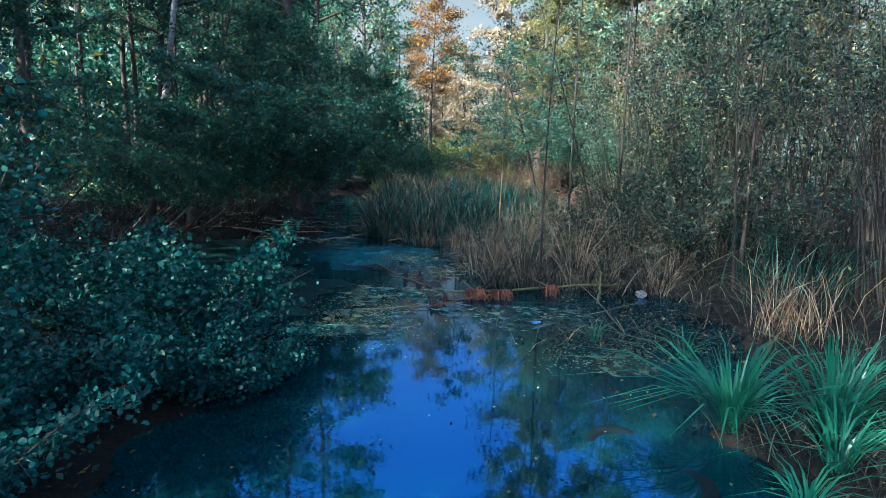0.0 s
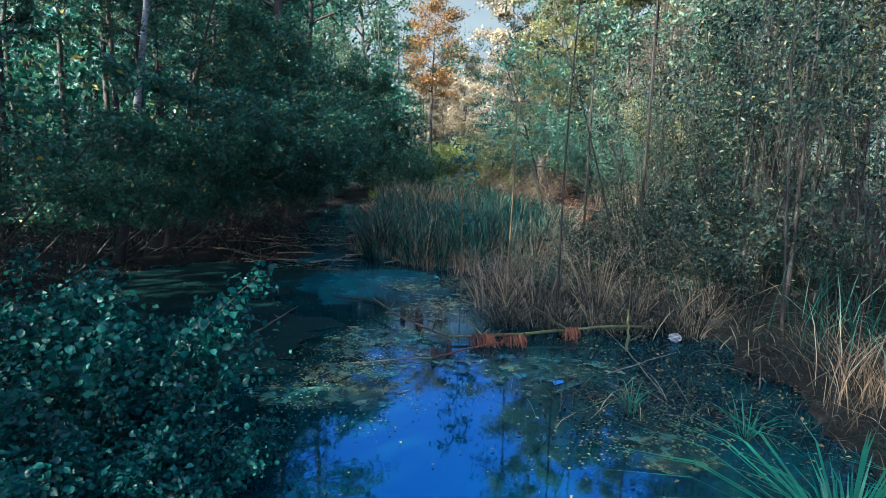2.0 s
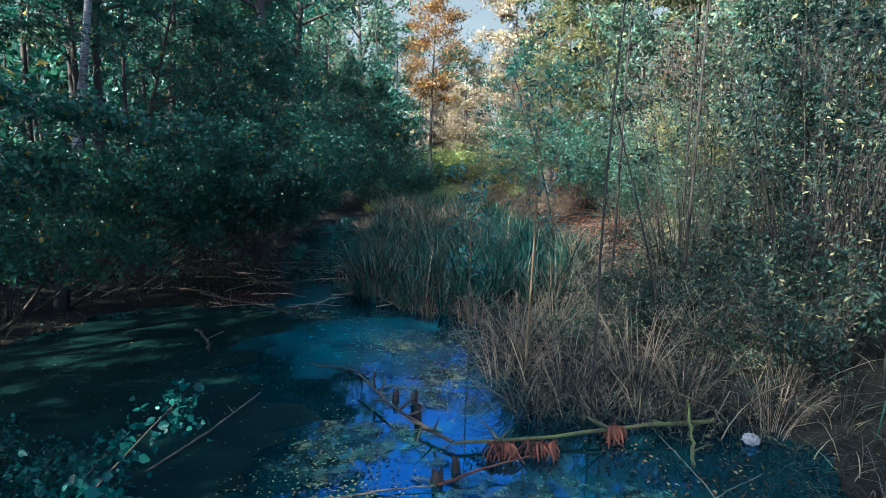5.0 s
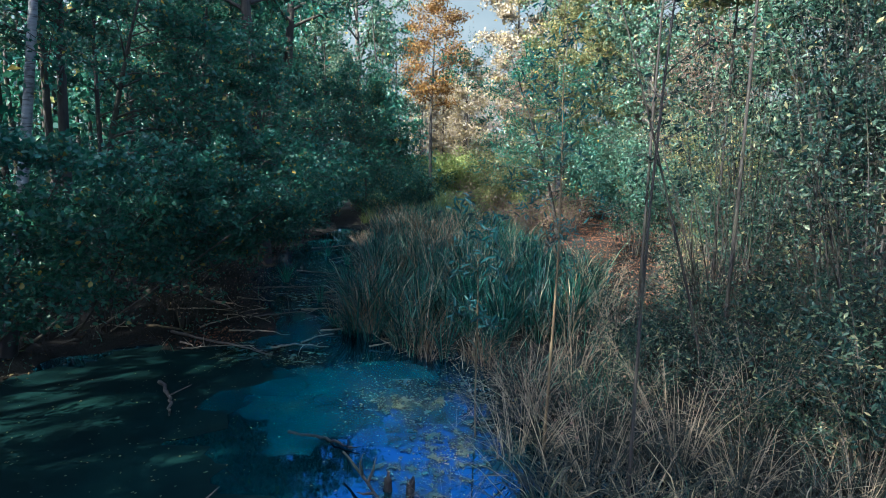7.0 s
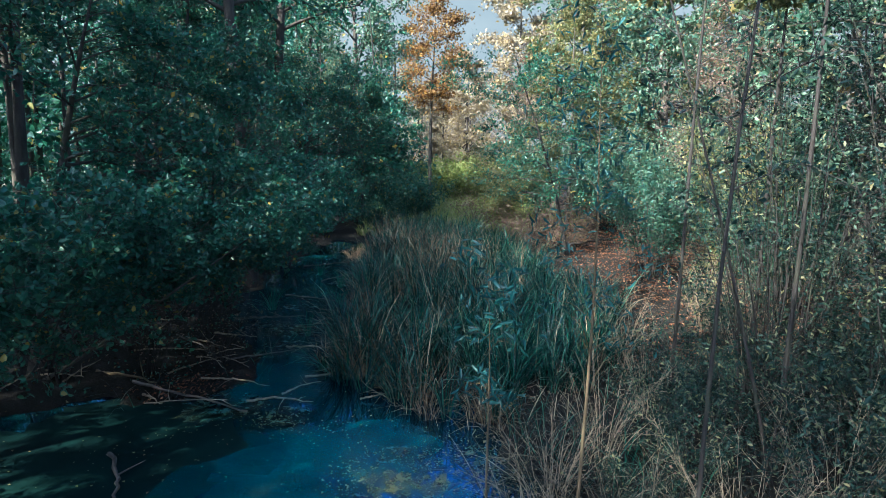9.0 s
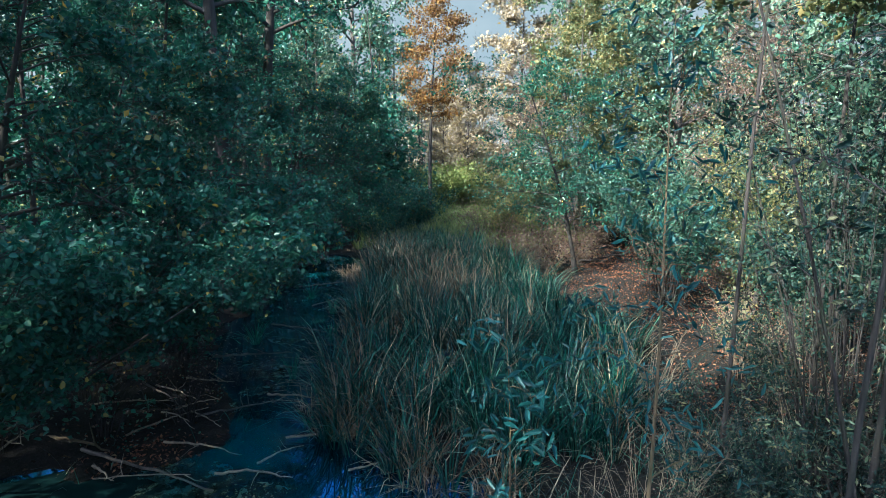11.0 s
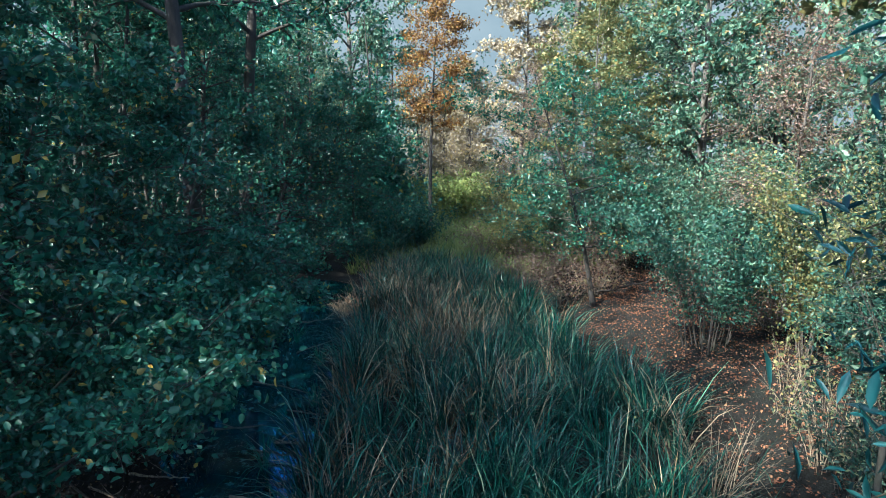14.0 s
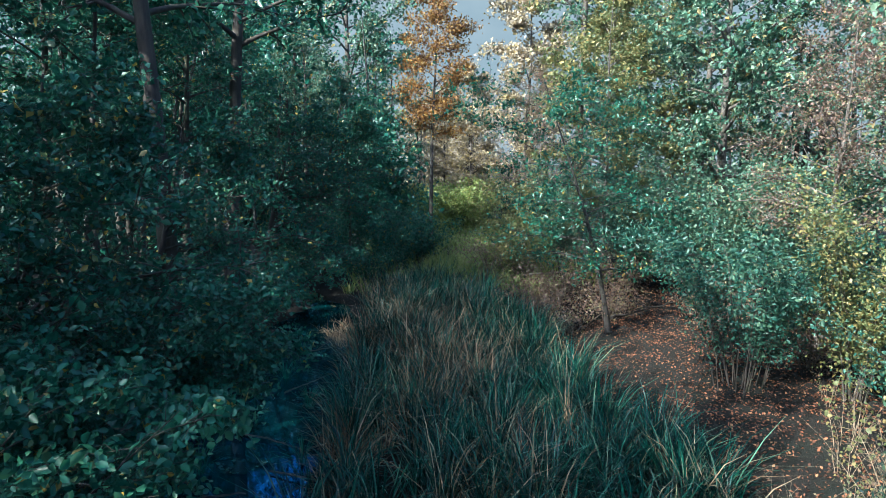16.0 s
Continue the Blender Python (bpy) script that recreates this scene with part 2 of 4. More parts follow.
def join(pieces):
    """Vertices and quads of several pieces as one."""
    vs, fs, n = [], [], 0
    for v, f in pieces:
        vs.append(v)
        fs.append(f + n)
        n += len(v)
    return np.concatenate(vs), np.concatenate(fs)


def leaf_cloud(rng, c, length, wide=0.6, up=0.7, droop=0.2, fine=False):
    """Folded leaf blades at the places c."""
    n = len(c)
    nor = unit(rng.normal(size=(n, 3)) + [0, 0, up])
    ax = rng.normal(size=(n, 3)) - [0, 0, droop]
    ax = unit(ax - (ax * nor).sum(1, keepdims=True) * nor)
    side = np.cross(nor, ax)
    L = (length * 0.92 * rng.uniform(0.55, 1.3, n))[:, None]
    W = L * wide * 0.5
    if not fine:
        v = np.stack([c - ax * L / 2, c + side * W + nor * W * 0.35, c + ax * L / 2 - nor * L * 0.1, c - side * W + nor * W * 0.35], 1)
        q = np.arange(n)[:, None] * 4
        return v.reshape(-1, 3), [np.concatenate([q + [0, 1, 2], q + [0, 2, 3]])]
    v = np.stack([c - ax * L / 2, c - ax * L * 0.22 + side * W + nor * W * 0.3, c + ax * L * 0.18 + side * W * 0.85 + nor * W * 0.25,
                  c + ax * L / 2 - nor * L * 0.12, c + ax * L * 0.18 - side * W * 0.85 + nor * W * 0.25, c - ax * L * 0.22 - side * W + nor * W * 0.3], 1)
    q = np.arange(n)[:, None] * 6
    return v.reshape(-1, 3), [np.concatenate([q + [0, 1, 2, 3], q + [0, 3, 4, 5]])]


def blades(rng, base, length, width, bend, lean=0.15, az=None):
    """Grass-like blades: each a tapering strip that bends over."""
    n = len(base)
    az = rng.uniform(0, 2 * np.pi, n) if az is None else az
    out = np.stack([np.cos(az), np.sin(az), 0 * az], 1)
    L = np.asarray(length, float) * rng.uniform(0.65, 1.2, n)
    B = np.asarray(bend, float) * rng.uniform(0.2, 1.6, n)
    tw = az + np.pi / 2 + rng.normal(0, 0.5, n)
    side = np.stack([np.cos(tw), np.sin(tw), 0 * tw], 1)
    ln = lean * rng.uniform(0, 1.5, n)
    secs = []
    for s, w in ((0, 0.75), (0.35, 1.0), (0.7, 0.75), (1.0, 0.06)):
        hor = L * (ln * s + B * s ** 2.2)
        ver = L * (s - 0.55 * np.minimum(B, 1.5) * s ** 3)
        p = base + out * hor[:, None] + np.stack([0 * L, 0 * L, ver], 1)
        secs += [p - side * width * w / 2, p + side * width * w / 2]
    v = np.stack(secs, 1)
    q = np.arange(n)[:, None] * 8
    return v.reshape(-1, 3), [np.concatenate([q + [0, 1, 3, 2], q + [2, 3, 5, 4], q + [4, 5, 7, 6]])]


# ---- the ground and the pond ----
POND = np.array([(3.2, -4), (3.9, 3.0), (4.1, 5.0), (4.2, 6.2), (4.5, 7.2), (4.8, 8.9), (4.9, 10.9), (3.6, 12.2), (2.0, 13.0), (1.25, 14.6), (1.1, 16.3),
                 (-0.3, 17.2), (-1.25, 18.8), (-0.95, 21.5), (-1.1, 26.0), (-1.7, 29.5), (-2.3, 35.0), (-3.6, 35.5), (-4.6, 30.0), (-4.7, 25.0), (-4.2, 21.0),
                 (-2.9, 18.9), (-2.9, 17.2), (-4.4, 16.7), (-6.2, 16.2), (-6.9, 12.5), (-5.6, 10.0), (-3.6, 8.5), (-2.4, 6.9), (-2.2, 4.6), (-2.3, 2.0), (-2.4, -4)])


def pond_side(x, y):
    """Metres from the pond's shore, negative over the water."""
    x, y = np.asarray(x, float), np.asarray(y, float)
    p = np.stack([x, y], -1)
    a, b = POND, np.roll(POND, -1, 0)
    best, inside = np.full(p.shape[:-1], 1e9), np.zeros(p.shape[:-1], bool)
    for (ax, ay), (bx, by) in zip(a, b):
        ex, ey = bx - ax, by - ay
        k = np.clip(((p[..., 0] - ax) * ex + (p[..., 1] - ay) * ey) / (ex * ex + ey * ey), 0, 1)
        best = np.minimum(best, np.hypot(p[..., 0] - ax - k * ex, p[..., 1] - ay - k * ey))
        cut = ((ay > p[..., 1]) != (by > p[..., 1])) & (p[..., 0] < (bx - ax) * (p[..., 1] - ay) / (by - ay + 1e-12) + ax)
        inside ^= cut
    ragged = 0.16 * np.sin(2.9 * x + 1.7 * np.sin(1.3 * y)) + 0.13 * np.sin(4.3 * y + 1.9 * np.sin(2.1 * x)) + 0.06 * np.sin(9.7 * x + 7.3 * y)
    mat = 1.35 * np.exp(-((x - 2.75) / 0.95) ** 2 - ((y - 7.9) / 0.6) ** 2) + 1.1 * np.exp(-((x - 3.7) / 0.7) ** 2 - ((y - 9.5) / 0.5) ** 2)
    for cx, cy, rx in ((2.95, 5.15, 0.5), (3.75, 5.0, 0.55), (3.35, 4.35, 0.45)):
        mat = mat + 1.6 * np.exp(-((x - cx) / rx) ** 2 - ((y - cy) / (rx * 0.8)) ** 2)
    return np.where(inside, -best, best) + ragged + mat


def ground_z(x, y):
    x, y = np.asarray(x, float), np.asarray(y, float)
    d = pond_side(x, y)
    wob = 0.05 * np.sin(1.9 * x + 0.7 * y) + 0.04 * np.sin(2.3 * y - 1.1 * x + 1) + 0.025 * np.sin(5.1 * x + 3.7 * y)
    left = 0.20 * np.clip(d / 1.2, 0, 1) + 0.35 * np.clip((d - 0.8) / 5, 0, 1)
    marsh = 0.05 * np.clip(d / 0.5, 0, 1) + 0.55 * np.clip((x - 4.2 - 0.02 * (y - 20)) / 3.5, 0, 1) * np.clip((y - 5) / 8, 0.35, 1) + 0.25 * np.clip((y - 34) / 10, 0, 1)
    out = np.where(x < -1.9, left, marsh) + wob * np.clip(d / 0.8, 0.25, 1)
    return np.where(d > 0, np.maximum(out, 0.03 * np.clip(d, 0, 1)), np.maximum(-0.5, d * 0.35))


def axis_steps(lo, hi, step, far):
    grow = np.cumsum(step * 1.25 ** np.arange(1, 40))
    grow = np.r_[grow[grow < far], far]
    return np.concatenate([lo - grow[::-1], np.arange(lo, hi, step), hi + grow])


gx, gy = axis_steps(-12, 13, 0.2, 900), axis_steps(1, 40, 0.2, 900)
X, Y = np.meshgrid(gx, gy, indexing="ij")
i, j = np.meshgrid(np.arange(len(gx) - 1), np.arange(len(gy) - 1), indexing="ij")
q = i * len(gy) + j
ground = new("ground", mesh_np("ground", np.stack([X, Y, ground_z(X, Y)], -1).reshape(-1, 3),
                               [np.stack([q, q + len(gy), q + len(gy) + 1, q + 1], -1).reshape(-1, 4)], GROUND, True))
tagged(ground, "dark forest floor with brown leaf litter round the pond", "ground", kind="structure")
wx, wy = np.linspace(-7.8, 5.8, 40), np.linspace(-4.5, 36, 100)
X, Y = np.meshgrid(wx, wy, indexing="ij")
i, j = np.meshgrid(np.arange(39), np.arange(99), indexing="ij")
q = i * 100 + j
inner = pond_side(X[:-1, :-1] + 0.16, Y[:-1, :-1] + 0.2) < 0.8
water = new("water", mesh_np("water", np.stack([X, Y, 0 * X], -1).reshape(-1, 3), [np.stack([q, q + 100, q + 101, q + 1], -1)[inner]], WATER, True))
tagged(water, "still dark pond water reflecting a blue sky", "water", kind="structure")


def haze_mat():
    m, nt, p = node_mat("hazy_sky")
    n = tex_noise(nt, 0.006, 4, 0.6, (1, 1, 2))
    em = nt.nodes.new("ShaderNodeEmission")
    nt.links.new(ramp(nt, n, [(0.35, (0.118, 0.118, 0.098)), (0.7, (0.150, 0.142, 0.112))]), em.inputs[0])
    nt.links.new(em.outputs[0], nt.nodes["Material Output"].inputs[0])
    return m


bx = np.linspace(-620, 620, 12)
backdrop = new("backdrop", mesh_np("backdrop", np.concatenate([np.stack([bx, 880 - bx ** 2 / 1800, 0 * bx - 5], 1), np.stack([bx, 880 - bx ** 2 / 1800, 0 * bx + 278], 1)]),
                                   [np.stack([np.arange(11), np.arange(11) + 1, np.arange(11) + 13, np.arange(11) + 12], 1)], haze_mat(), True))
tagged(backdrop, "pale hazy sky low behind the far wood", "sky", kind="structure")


# ---- trees and shrubs ----
def grow_tree(name, label, seed, x, y, H, r0, leafmat, barkmat, lean=(0.0, 0.0), limbs=16, start=0.3, reach=2.2, rise=0.5, droop=0.25,
              leaves=7000, leaf=0.10, wide=0.6, spread=0.19, group="trees of the wood", category="tree", side=None, fine=False, twigs=9, curve=1.2, top_thin=0.35):
    """A tree: tapered trunk, limbs with twigs, a crown of leaves. side: the azimuth to which limbs mostly grow."""
    rng = np.random.default_rng(seed)
    e = root(name, x, y, float(ground_z(x, y)) - 0.06, label, category, group)
    s = np.linspace(0, 1, 9)
    ph = rng.uniform(0, 6, 2)
    tx = lean[0] * H * s ** curve + 0.012 * H * np.sin(5 * s + ph[0]) * s
    ty = lean[1] * H * s ** curve + 0.012 * H * np.sin(4.3 * s + ph[1]) * s
    trunk = np.stack([tx, ty, H * s], 1)
    rad = r0 * (1 - 0.9 * s) * np.where(s == 0, 1.35, 1)
    v, f = tube(trunk, rad, 8)
    put_part("trunk", mesh_np("trunk", v, [f], barkmat, True), e)
    pts, fine_wood = [], []
    for n in range(limbs):
        h = start + (0.97 - start) * (n + rng.uniform(0, 0.8)) / limbs
        a = n * 2.4 + rng.normal(0, 0.4) if side is None else side + rng.normal(0, 0.75)
        p0 = np.array([np.interp(h, s, trunk[:, k]) for k in range(3)])
        u = (h - start) / (1 - start)
        ln = reach * (1 - (1 - top_thin) * u) * min(1.0, 0.55 + 2.0 * u) * rng.uniform(0.75, 1.2)
        k = np.linspace(0, 1, 6)
        up = rise + 0.35 * u + rng.normal(0, 0.12)
        hor = np.stack([np.cos(a) * k * ln, np.sin(a) * k * ln], 1) + np.cumsum(rng.normal(0, 0.03 * ln, (6, 2)), 0) * k[:, None]
        path = p0 + np.c_[hor, ln * (up * k - droop * k ** 2) + np.cumsum(rng.normal(0, 0.02 * ln, 6)) * k]
        rr = max(0.005, r0 * (1 - 0.9 * h) * 0.5)
        for _ in range(twigs):
            kk = rng.uniform(0.25, 1.0)
            q0 = np.array([np.interp(kk, k, path[:, c]) for c in range(3)])
            d = unit(np.array([np.cos(a), np.sin(a), 0.15]) + rng.normal(0, 0.8, 3)) * ln * rng.uniform(0.2, 0.5)
            tw = np.array([q0, q0 + d * 0.5 + [0, 0, 0.03], q0 + d])
            fine_wood.append(tube(tw, [rr * 0.35 + 0.003, rr * 0.22 + 0.002, 0.002], 3))
            pts.append((q0, q0 + d))
        pts.append((path[3], path[5]))
        v, f = tube(path, rr * (1 - 0.85 * k), 5)
        put_part("limb", mesh_np("limb", v, [f], barkmat, True), e)
    v, f = join(fine_wood)
    tagged(put_part("fine_branching", mesh_np("fine_branching", v, [f], barkmat), e), kind="stuff")
    if leaves:
        pts = np.array(pts)
        pick = rng.integers(0, len(pts), leaves)
        k = ((np.floor(rng.uniform(0, 3, leaves)) + 0.6) / 3 + rng.normal(0, 0.04, leaves))[:, None]
        c = pts[pick, 0] * (1 - k) + pts[pick, 1] * k + rng.normal(0, spread * 0.62, (leaves, 3)) * [1, 1, 0.6]
        c[:, 2] = np.maximum(c[:, 2], 0.25)
        v, f = leaf_cloud(rng, c, leaf, wide, fine=fine)
        tagged(put_part("crown", mesh_np("crown", v, f, leafmat), e), kind="stuff")
    return e


def grow_shrub(name, label, seed, x, y, H, R, stems, leafmat, barkmat, leaves=3000, leaf=0.07, wide=0.65, spread=0.12, r0=0.018, group="", category="shrub",
               arch=0.25, fine=False, low=0.15, base=0.25, side=None, twigs=4, tuft=1.0):
    """A shrub of many stems from one base, with leaves along them."""
    rng = np.random.default_rng(seed)
    e = root(name, x, y, float(ground_z(x, y)) - 0.04, label, category, group)
    pts, fine_wood = [], []
    k = np.linspace(0, 1, 7)
    for n in range(stems):
        a = n * 2.4 + rng.normal(0, 0.3) if side is None else side + rng.normal(0, 0.8)
        hh, ro = H * rng.uniform(0.6, 1.05), R * rng.uniform(0.25, 1.0)
        b = rng.uniform(0, base)
        out = b + ro * k ** 1.3
        path = np.stack([np.cos(a) * out, np.sin(a) * out, hh * (k * (1 + arch) - arch * k ** 2.4)], 1) + np.cumsum(rng.normal(0, 0.012 * H, (7, 3)), 0) * k[:, None]
        rr = r0 * rng.uniform(0.6, 1.2)
        for _ in range(twigs):
            kk = rng.uniform(max(low, 0.2), 0.95)
            q0 = np.array([np.interp(kk, k, path[:, c]) for c in range(3)])
            d = unit(np.array([np.cos(a), np.sin(a), 0.5]) + rng.normal(0, 0.8, 3)) * H * rng.uniform(0.08, 0.22)
            fine_wood.append(tube([q0, q0 + d * 0.55, q0 + d], [rr * 0.4, rr * 0.25, 0.0015], 3))
            pts.append((q0, q0 + d))
        pts += [(path[n2], path[n2 + 1]) for n2 in range(1, 6) if k[n2] >= low]
        v, f = tube(path, rr * (1 - 0.85 * k), 5)
        put_part("stem", mesh_np("stem", v, [f], barkmat, True), e)
    v, f = join(fine_wood)
    tagged(put_part("fine_branching", mesh_np("fine_branching", v, [f], barkmat), e), kind="stuff")
    if leaves:
        pts = np.array(pts)
        pick = rng.integers(0, len(pts), leaves)
        if tuft < 1:
            few = rng.permutation(len(pts))[: max(4, int(tuft * len(pts)))]
            pick = few[pick % len(few)]
        t = rng.uniform(0, 1.1, leaves)[:, None]
        c = pts[pick, 0] * (1 - t) + pts[pick, 1] * t + rng.normal(0, spread, (leaves, 3))
        c[:, 2] = np.maximum(c[:, 2], 0.06)
        v, f = leaf_cloud(rng, c, leaf, wide, fine=fine)
        tagged(put_part("foliage", mesh_np("foliage", v, f, leafmat), e), kind="stuff")
    return e


def again(ob, x, y, turn, size=1.0):
    return copy_thing(ob, pose(x, y, float(ground_z(x, y)) - 0.06, 0, 0, turn) @ Matrix.Scale(size, 4))


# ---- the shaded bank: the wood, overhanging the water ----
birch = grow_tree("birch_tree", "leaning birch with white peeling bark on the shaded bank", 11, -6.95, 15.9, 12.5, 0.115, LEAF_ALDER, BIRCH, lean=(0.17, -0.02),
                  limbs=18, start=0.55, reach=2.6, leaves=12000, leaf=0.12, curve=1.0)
OVER = dict(start=0.3, reach=3.0, rise=0.36, droop=0.45, leaf=0.115, side=-0.1, twigs=10, spread=0.17)
alder = grow_tree("alder_tree", "dark alder leaning out over the pond with low limbs", 12, -6.4, 17.4, 6.4, 0.13, LEAF_DEEP, BARK_DARK, lean=(0.24, -0.05), limbs=22, leaves=8000, **OVER)
alder2 = grow_tree("alder_tree", "dark alder leaning out over the pond with low limbs", 17, -5.9, 21.2, 6.2, 0.12, LEAF_ALDER, BARK_DARK, lean=(0.22, -0.08), limbs=22, leaves=7500, **OVER)
for ob, x, y, t, s in [(alder2, -5.7, 25.0, 10, 0.95), (alder2, -7.6, 9.6, -20, 0.85), (alder, -5.4, 33.5, 5, 1.05),
                       (alder2, -4.7, 38.0, 20, 1.2), (alder, -6.0, 19.4, 4, 0.85)]:
    again(ob, x, y, t, s)
LEFT_KINDS = [
    grow_tree("alder_tree", "tall alder with dark bark and a dense green crown", 13, -10.0, 11.4, 14.0, 0.15, LEAF_DEEP, BARK_DARK, lean=(0.04, 0.02), limbs=26, start=0.4, reach=2.9, leaves=6600, leaf=0.145),
    grow_tree("alder_tree", "tall alder with dark bark and a dense green crown", 14, -8.4, 20.6, 12.5, 0.16, LEAF_ALDER, BARK_DARK, lean=(0.03, -0.02), limbs=26, start=0.42, reach=3.1, leaves=6600, leaf=0.145),
    grow_tree("maple_tree", "maple with a grey trunk and green crown turning yellow", 15, -10.2, 16.6, 12.0, 0.14, LEAF_OAK, BARK_GREY, lean=(-0.02, 0.03), limbs=24, start=0.45, reach=3.0, leaves=6600, leaf=0.15),
    grow_tree("alder_tree", "slender alder with dark bark among other trunks", 16, -7.4, 27.0, 12, 0.10, LEAF_DEEP, BARK_DARK, lean=(0.06, -0.03), limbs=22, start=0.38, reach=2.5, leaves=6600, leaf=0.145),
]
rng = np.random.default_rng(5)
placed = [(-6.95, 15.9), (-8.2, 12.0), (-8.4, 20.6), (-10.2, 16.6), (-7.4, 27.0)]
# those left of and behind the camera are unseen, added to block sun
for x, y, k, t, s in [(-7.2, 32.0, 0, 40, 0.95), (-7.4, 38.0, 3, 200, 1.2), (-9.5, 41.0, 1, 120, 1.0), (-4.9, 25.2, 1, 250, 1.45), (-5.3, 30.4, 1, 75, 1.55), (-6.4, 49.5, 2, 10, 1.0),
                      (-8.9, 6.6, 1, 90, 1.1), (-9.4, 2.6, 1, 160, 1.2), (-7.4, -2.0, 0, 250, 1.2), (-10.8, 24.2, 2, 180, 1.05), (-10.2, 30.0, 1, 20, 1.0),
                      (-11.6, 9.0, 2, 300, 1.1), (-13.4, 13.6, 0, 130, 1.05), (-13.0, 20.8, 3, 10, 1.15), (-11.0, 36.0, 2, 70, 1.0), (-13.8, 5.0, 1, 200, 1.1), (-12.6, 27.4, 0, 260, 1.0), (-9.0, 23.6, 3, 330, 0.9), (-7.8, 30.2, 3, 45, 1.05), (-9.8, 34.2, 3, 280, 1.0), (-8.9, 28.4, 1, 85, 0.95), (-11.2, 18.4, 3, 150, 1.0), (-11.4, 32.6, 0, 15, 1.05), (-9.2, 5.2, 2, 20, 1.15), (-11.4, 6.8, 2, 75, 1.2), (-12.4, 11.6, 2, 200, 1.25), (-8.3, -1.2, 1, 310, 1.35), (-10.6, -3.2, 2, 140, 1.3), (-6.2, -4.6, 0, 10, 1.15), (-3.4, -5.6, 3, 110, 0.95), (-5.7, 3.0, 1, 220, 1.1), (-2.6, 37.6, 3, 150, 0.66)]:
    again(LEFT_KINDS[k], x, y, t, s)

pole = grow_tree("alder_tree", "slim bare-stemmed alder with pale bark in deep shade", 18, -10.3, 37.6, 13.0, 0.12, LEAF_DEEP, BARK_PALE, lean=(0.16, 0.0), limbs=18, start=0.3, reach=2.0,
                 leaves=3200, leaf=0.14)
for x, y, t, s in [(-8.4, 33.4, 20, 0.9), (-9.2, 35.6, -15, 1.0), (-11.8, 38.6, 30, 1.1), (-8.8, 39.4, 5, 1.0), (-10.6, 32.2, 25, 0.9)]:
    again(pole, x, y, t, s)

# leafy understorey
hazel = grow_shrub("hazel_shrub", "hazel shrub with rounded green leaves in shade at the water's edge", 31, -2.75, 7.2, 1.4, 1.6, 20, LEAF_HAZEL, BARK_DARK,
                   leaves=5200, leaf=0.075, wide=0.8, spread=0.10, fine=True, group="hazel shrubs by the water")
hazel2 = grow_shrub("hazel_shrub", "tall hazel shrub with rounded green leaves on the shaded bank", 32, -3.9, 5.0, 2.6, 1.3, 14, LEAF_HAZEL, BARK_DARK,
                    leaves=2600, leaf=0.065, wide=0.85, spread=0.13, fine=True, group="hazel shrubs by the water")
again(hazel, -4.3, 7.9, 60, 0.95)
again(hazel, -3.4, 9.0, 200, 0.6)
again(hazel, -2.15, 5.9, 130, 0.7)
again(hazel, -3.2, 5.4, 270, 0.8)
again(hazel, -1.75, 6.3, 40, 0.55)
again(hazel, -2.9, 3.7, 310, 0.7)
again(hazel, -3.7, 4.2, 20, 0.75)
bank_shrub = grow_shrub("elder_shrub", "dense green shrub under the trees of the bank", 33, -8.6, 18.6, 2.6, 2.0, 16, LEAF_DEEP, BARK_DARK, leaves=3000, leaf=0.125, spread=0.2, group="shrubs of the bank")
for x, y, t, s in [(-5.0, 27.4, 100, 0.9), (-4.9, 31.6, 170, 1.05), (-4.6, 36.2, 230, 1.1), (-3.2, 39.5, 290, 1.2), (-8.8, 24.0, 80, 1.0), (-7.0, 23.4, 30, 0.8),
                   (-8.2, 29.6, 140, 1.1), (-8.2, 35.6, 200, 1.2), (-1.4, 44.0, 260, 1.3), (-2.0, 49.5, 320, 1.4), (-1.0, 40.2, 200, 1.0), (0.3, 43.0, 75, 1.1), (-0.7, 41.8, 10, 1.1), (-1.9, 37.0, 140, 0.8), (-0.6, 47.0, 310, 1.0), (-9.8, 13.6, 50, 0.8), (-9.6, 9.0, 110, 0.9), (-6.6, 5.2, 190, 0.8),
                   (-10.5, 21.5, 10, 1.0), (-11.5, 28.0, 70, 1.1), (-11.8, 15.5, 15, 1.0), (-11.2, 11.2, 75, 1.0), (-12.2, 18.6, 25, 1.1)]:
    again(bank_shrub, x, y, t, s)
# the lit spray that hangs over the water from the leaning alder
spray = grow_tree("alder_tree", "slanting young alder whose leafy spray hangs over the water", 35, -5.4, 19.0, 3.7, 0.026, LEAF_ALDER, BARK_DARK, lean=(1.1, -0.8), limbs=9, start=0.62, reach=1.1,
                  rise=0.15, droop=0.4, leaves=1500, leaf=0.085, spread=0.12, fine=True, curve=0.85)
for x, y, t, s in [(-6.6, 17.2, -8, 0.95), (-6.2, 21.6, 10, 1.0), (-5.8, 24.0, -15, 1.0), (-7.3, 15.6, 5, 1.0), (-5.6, 26.8, 20, 0.9)]:
    again(spray, x, y, t, s)

low_spray = grow_tree("alder_tree", "low slanting alder with leaves drooping close over the water", 36, -6.7, 17.9, 2.7, 0.022, LEAF_DEEP, BARK_DARK, lean=(1.4, -0.7), limbs=14, start=0.42, reach=1.25,
                      rise=0.2, droop=0.45, leaves=3000, leaf=0.085, spread=0.13, fine=True, curve=0.9)
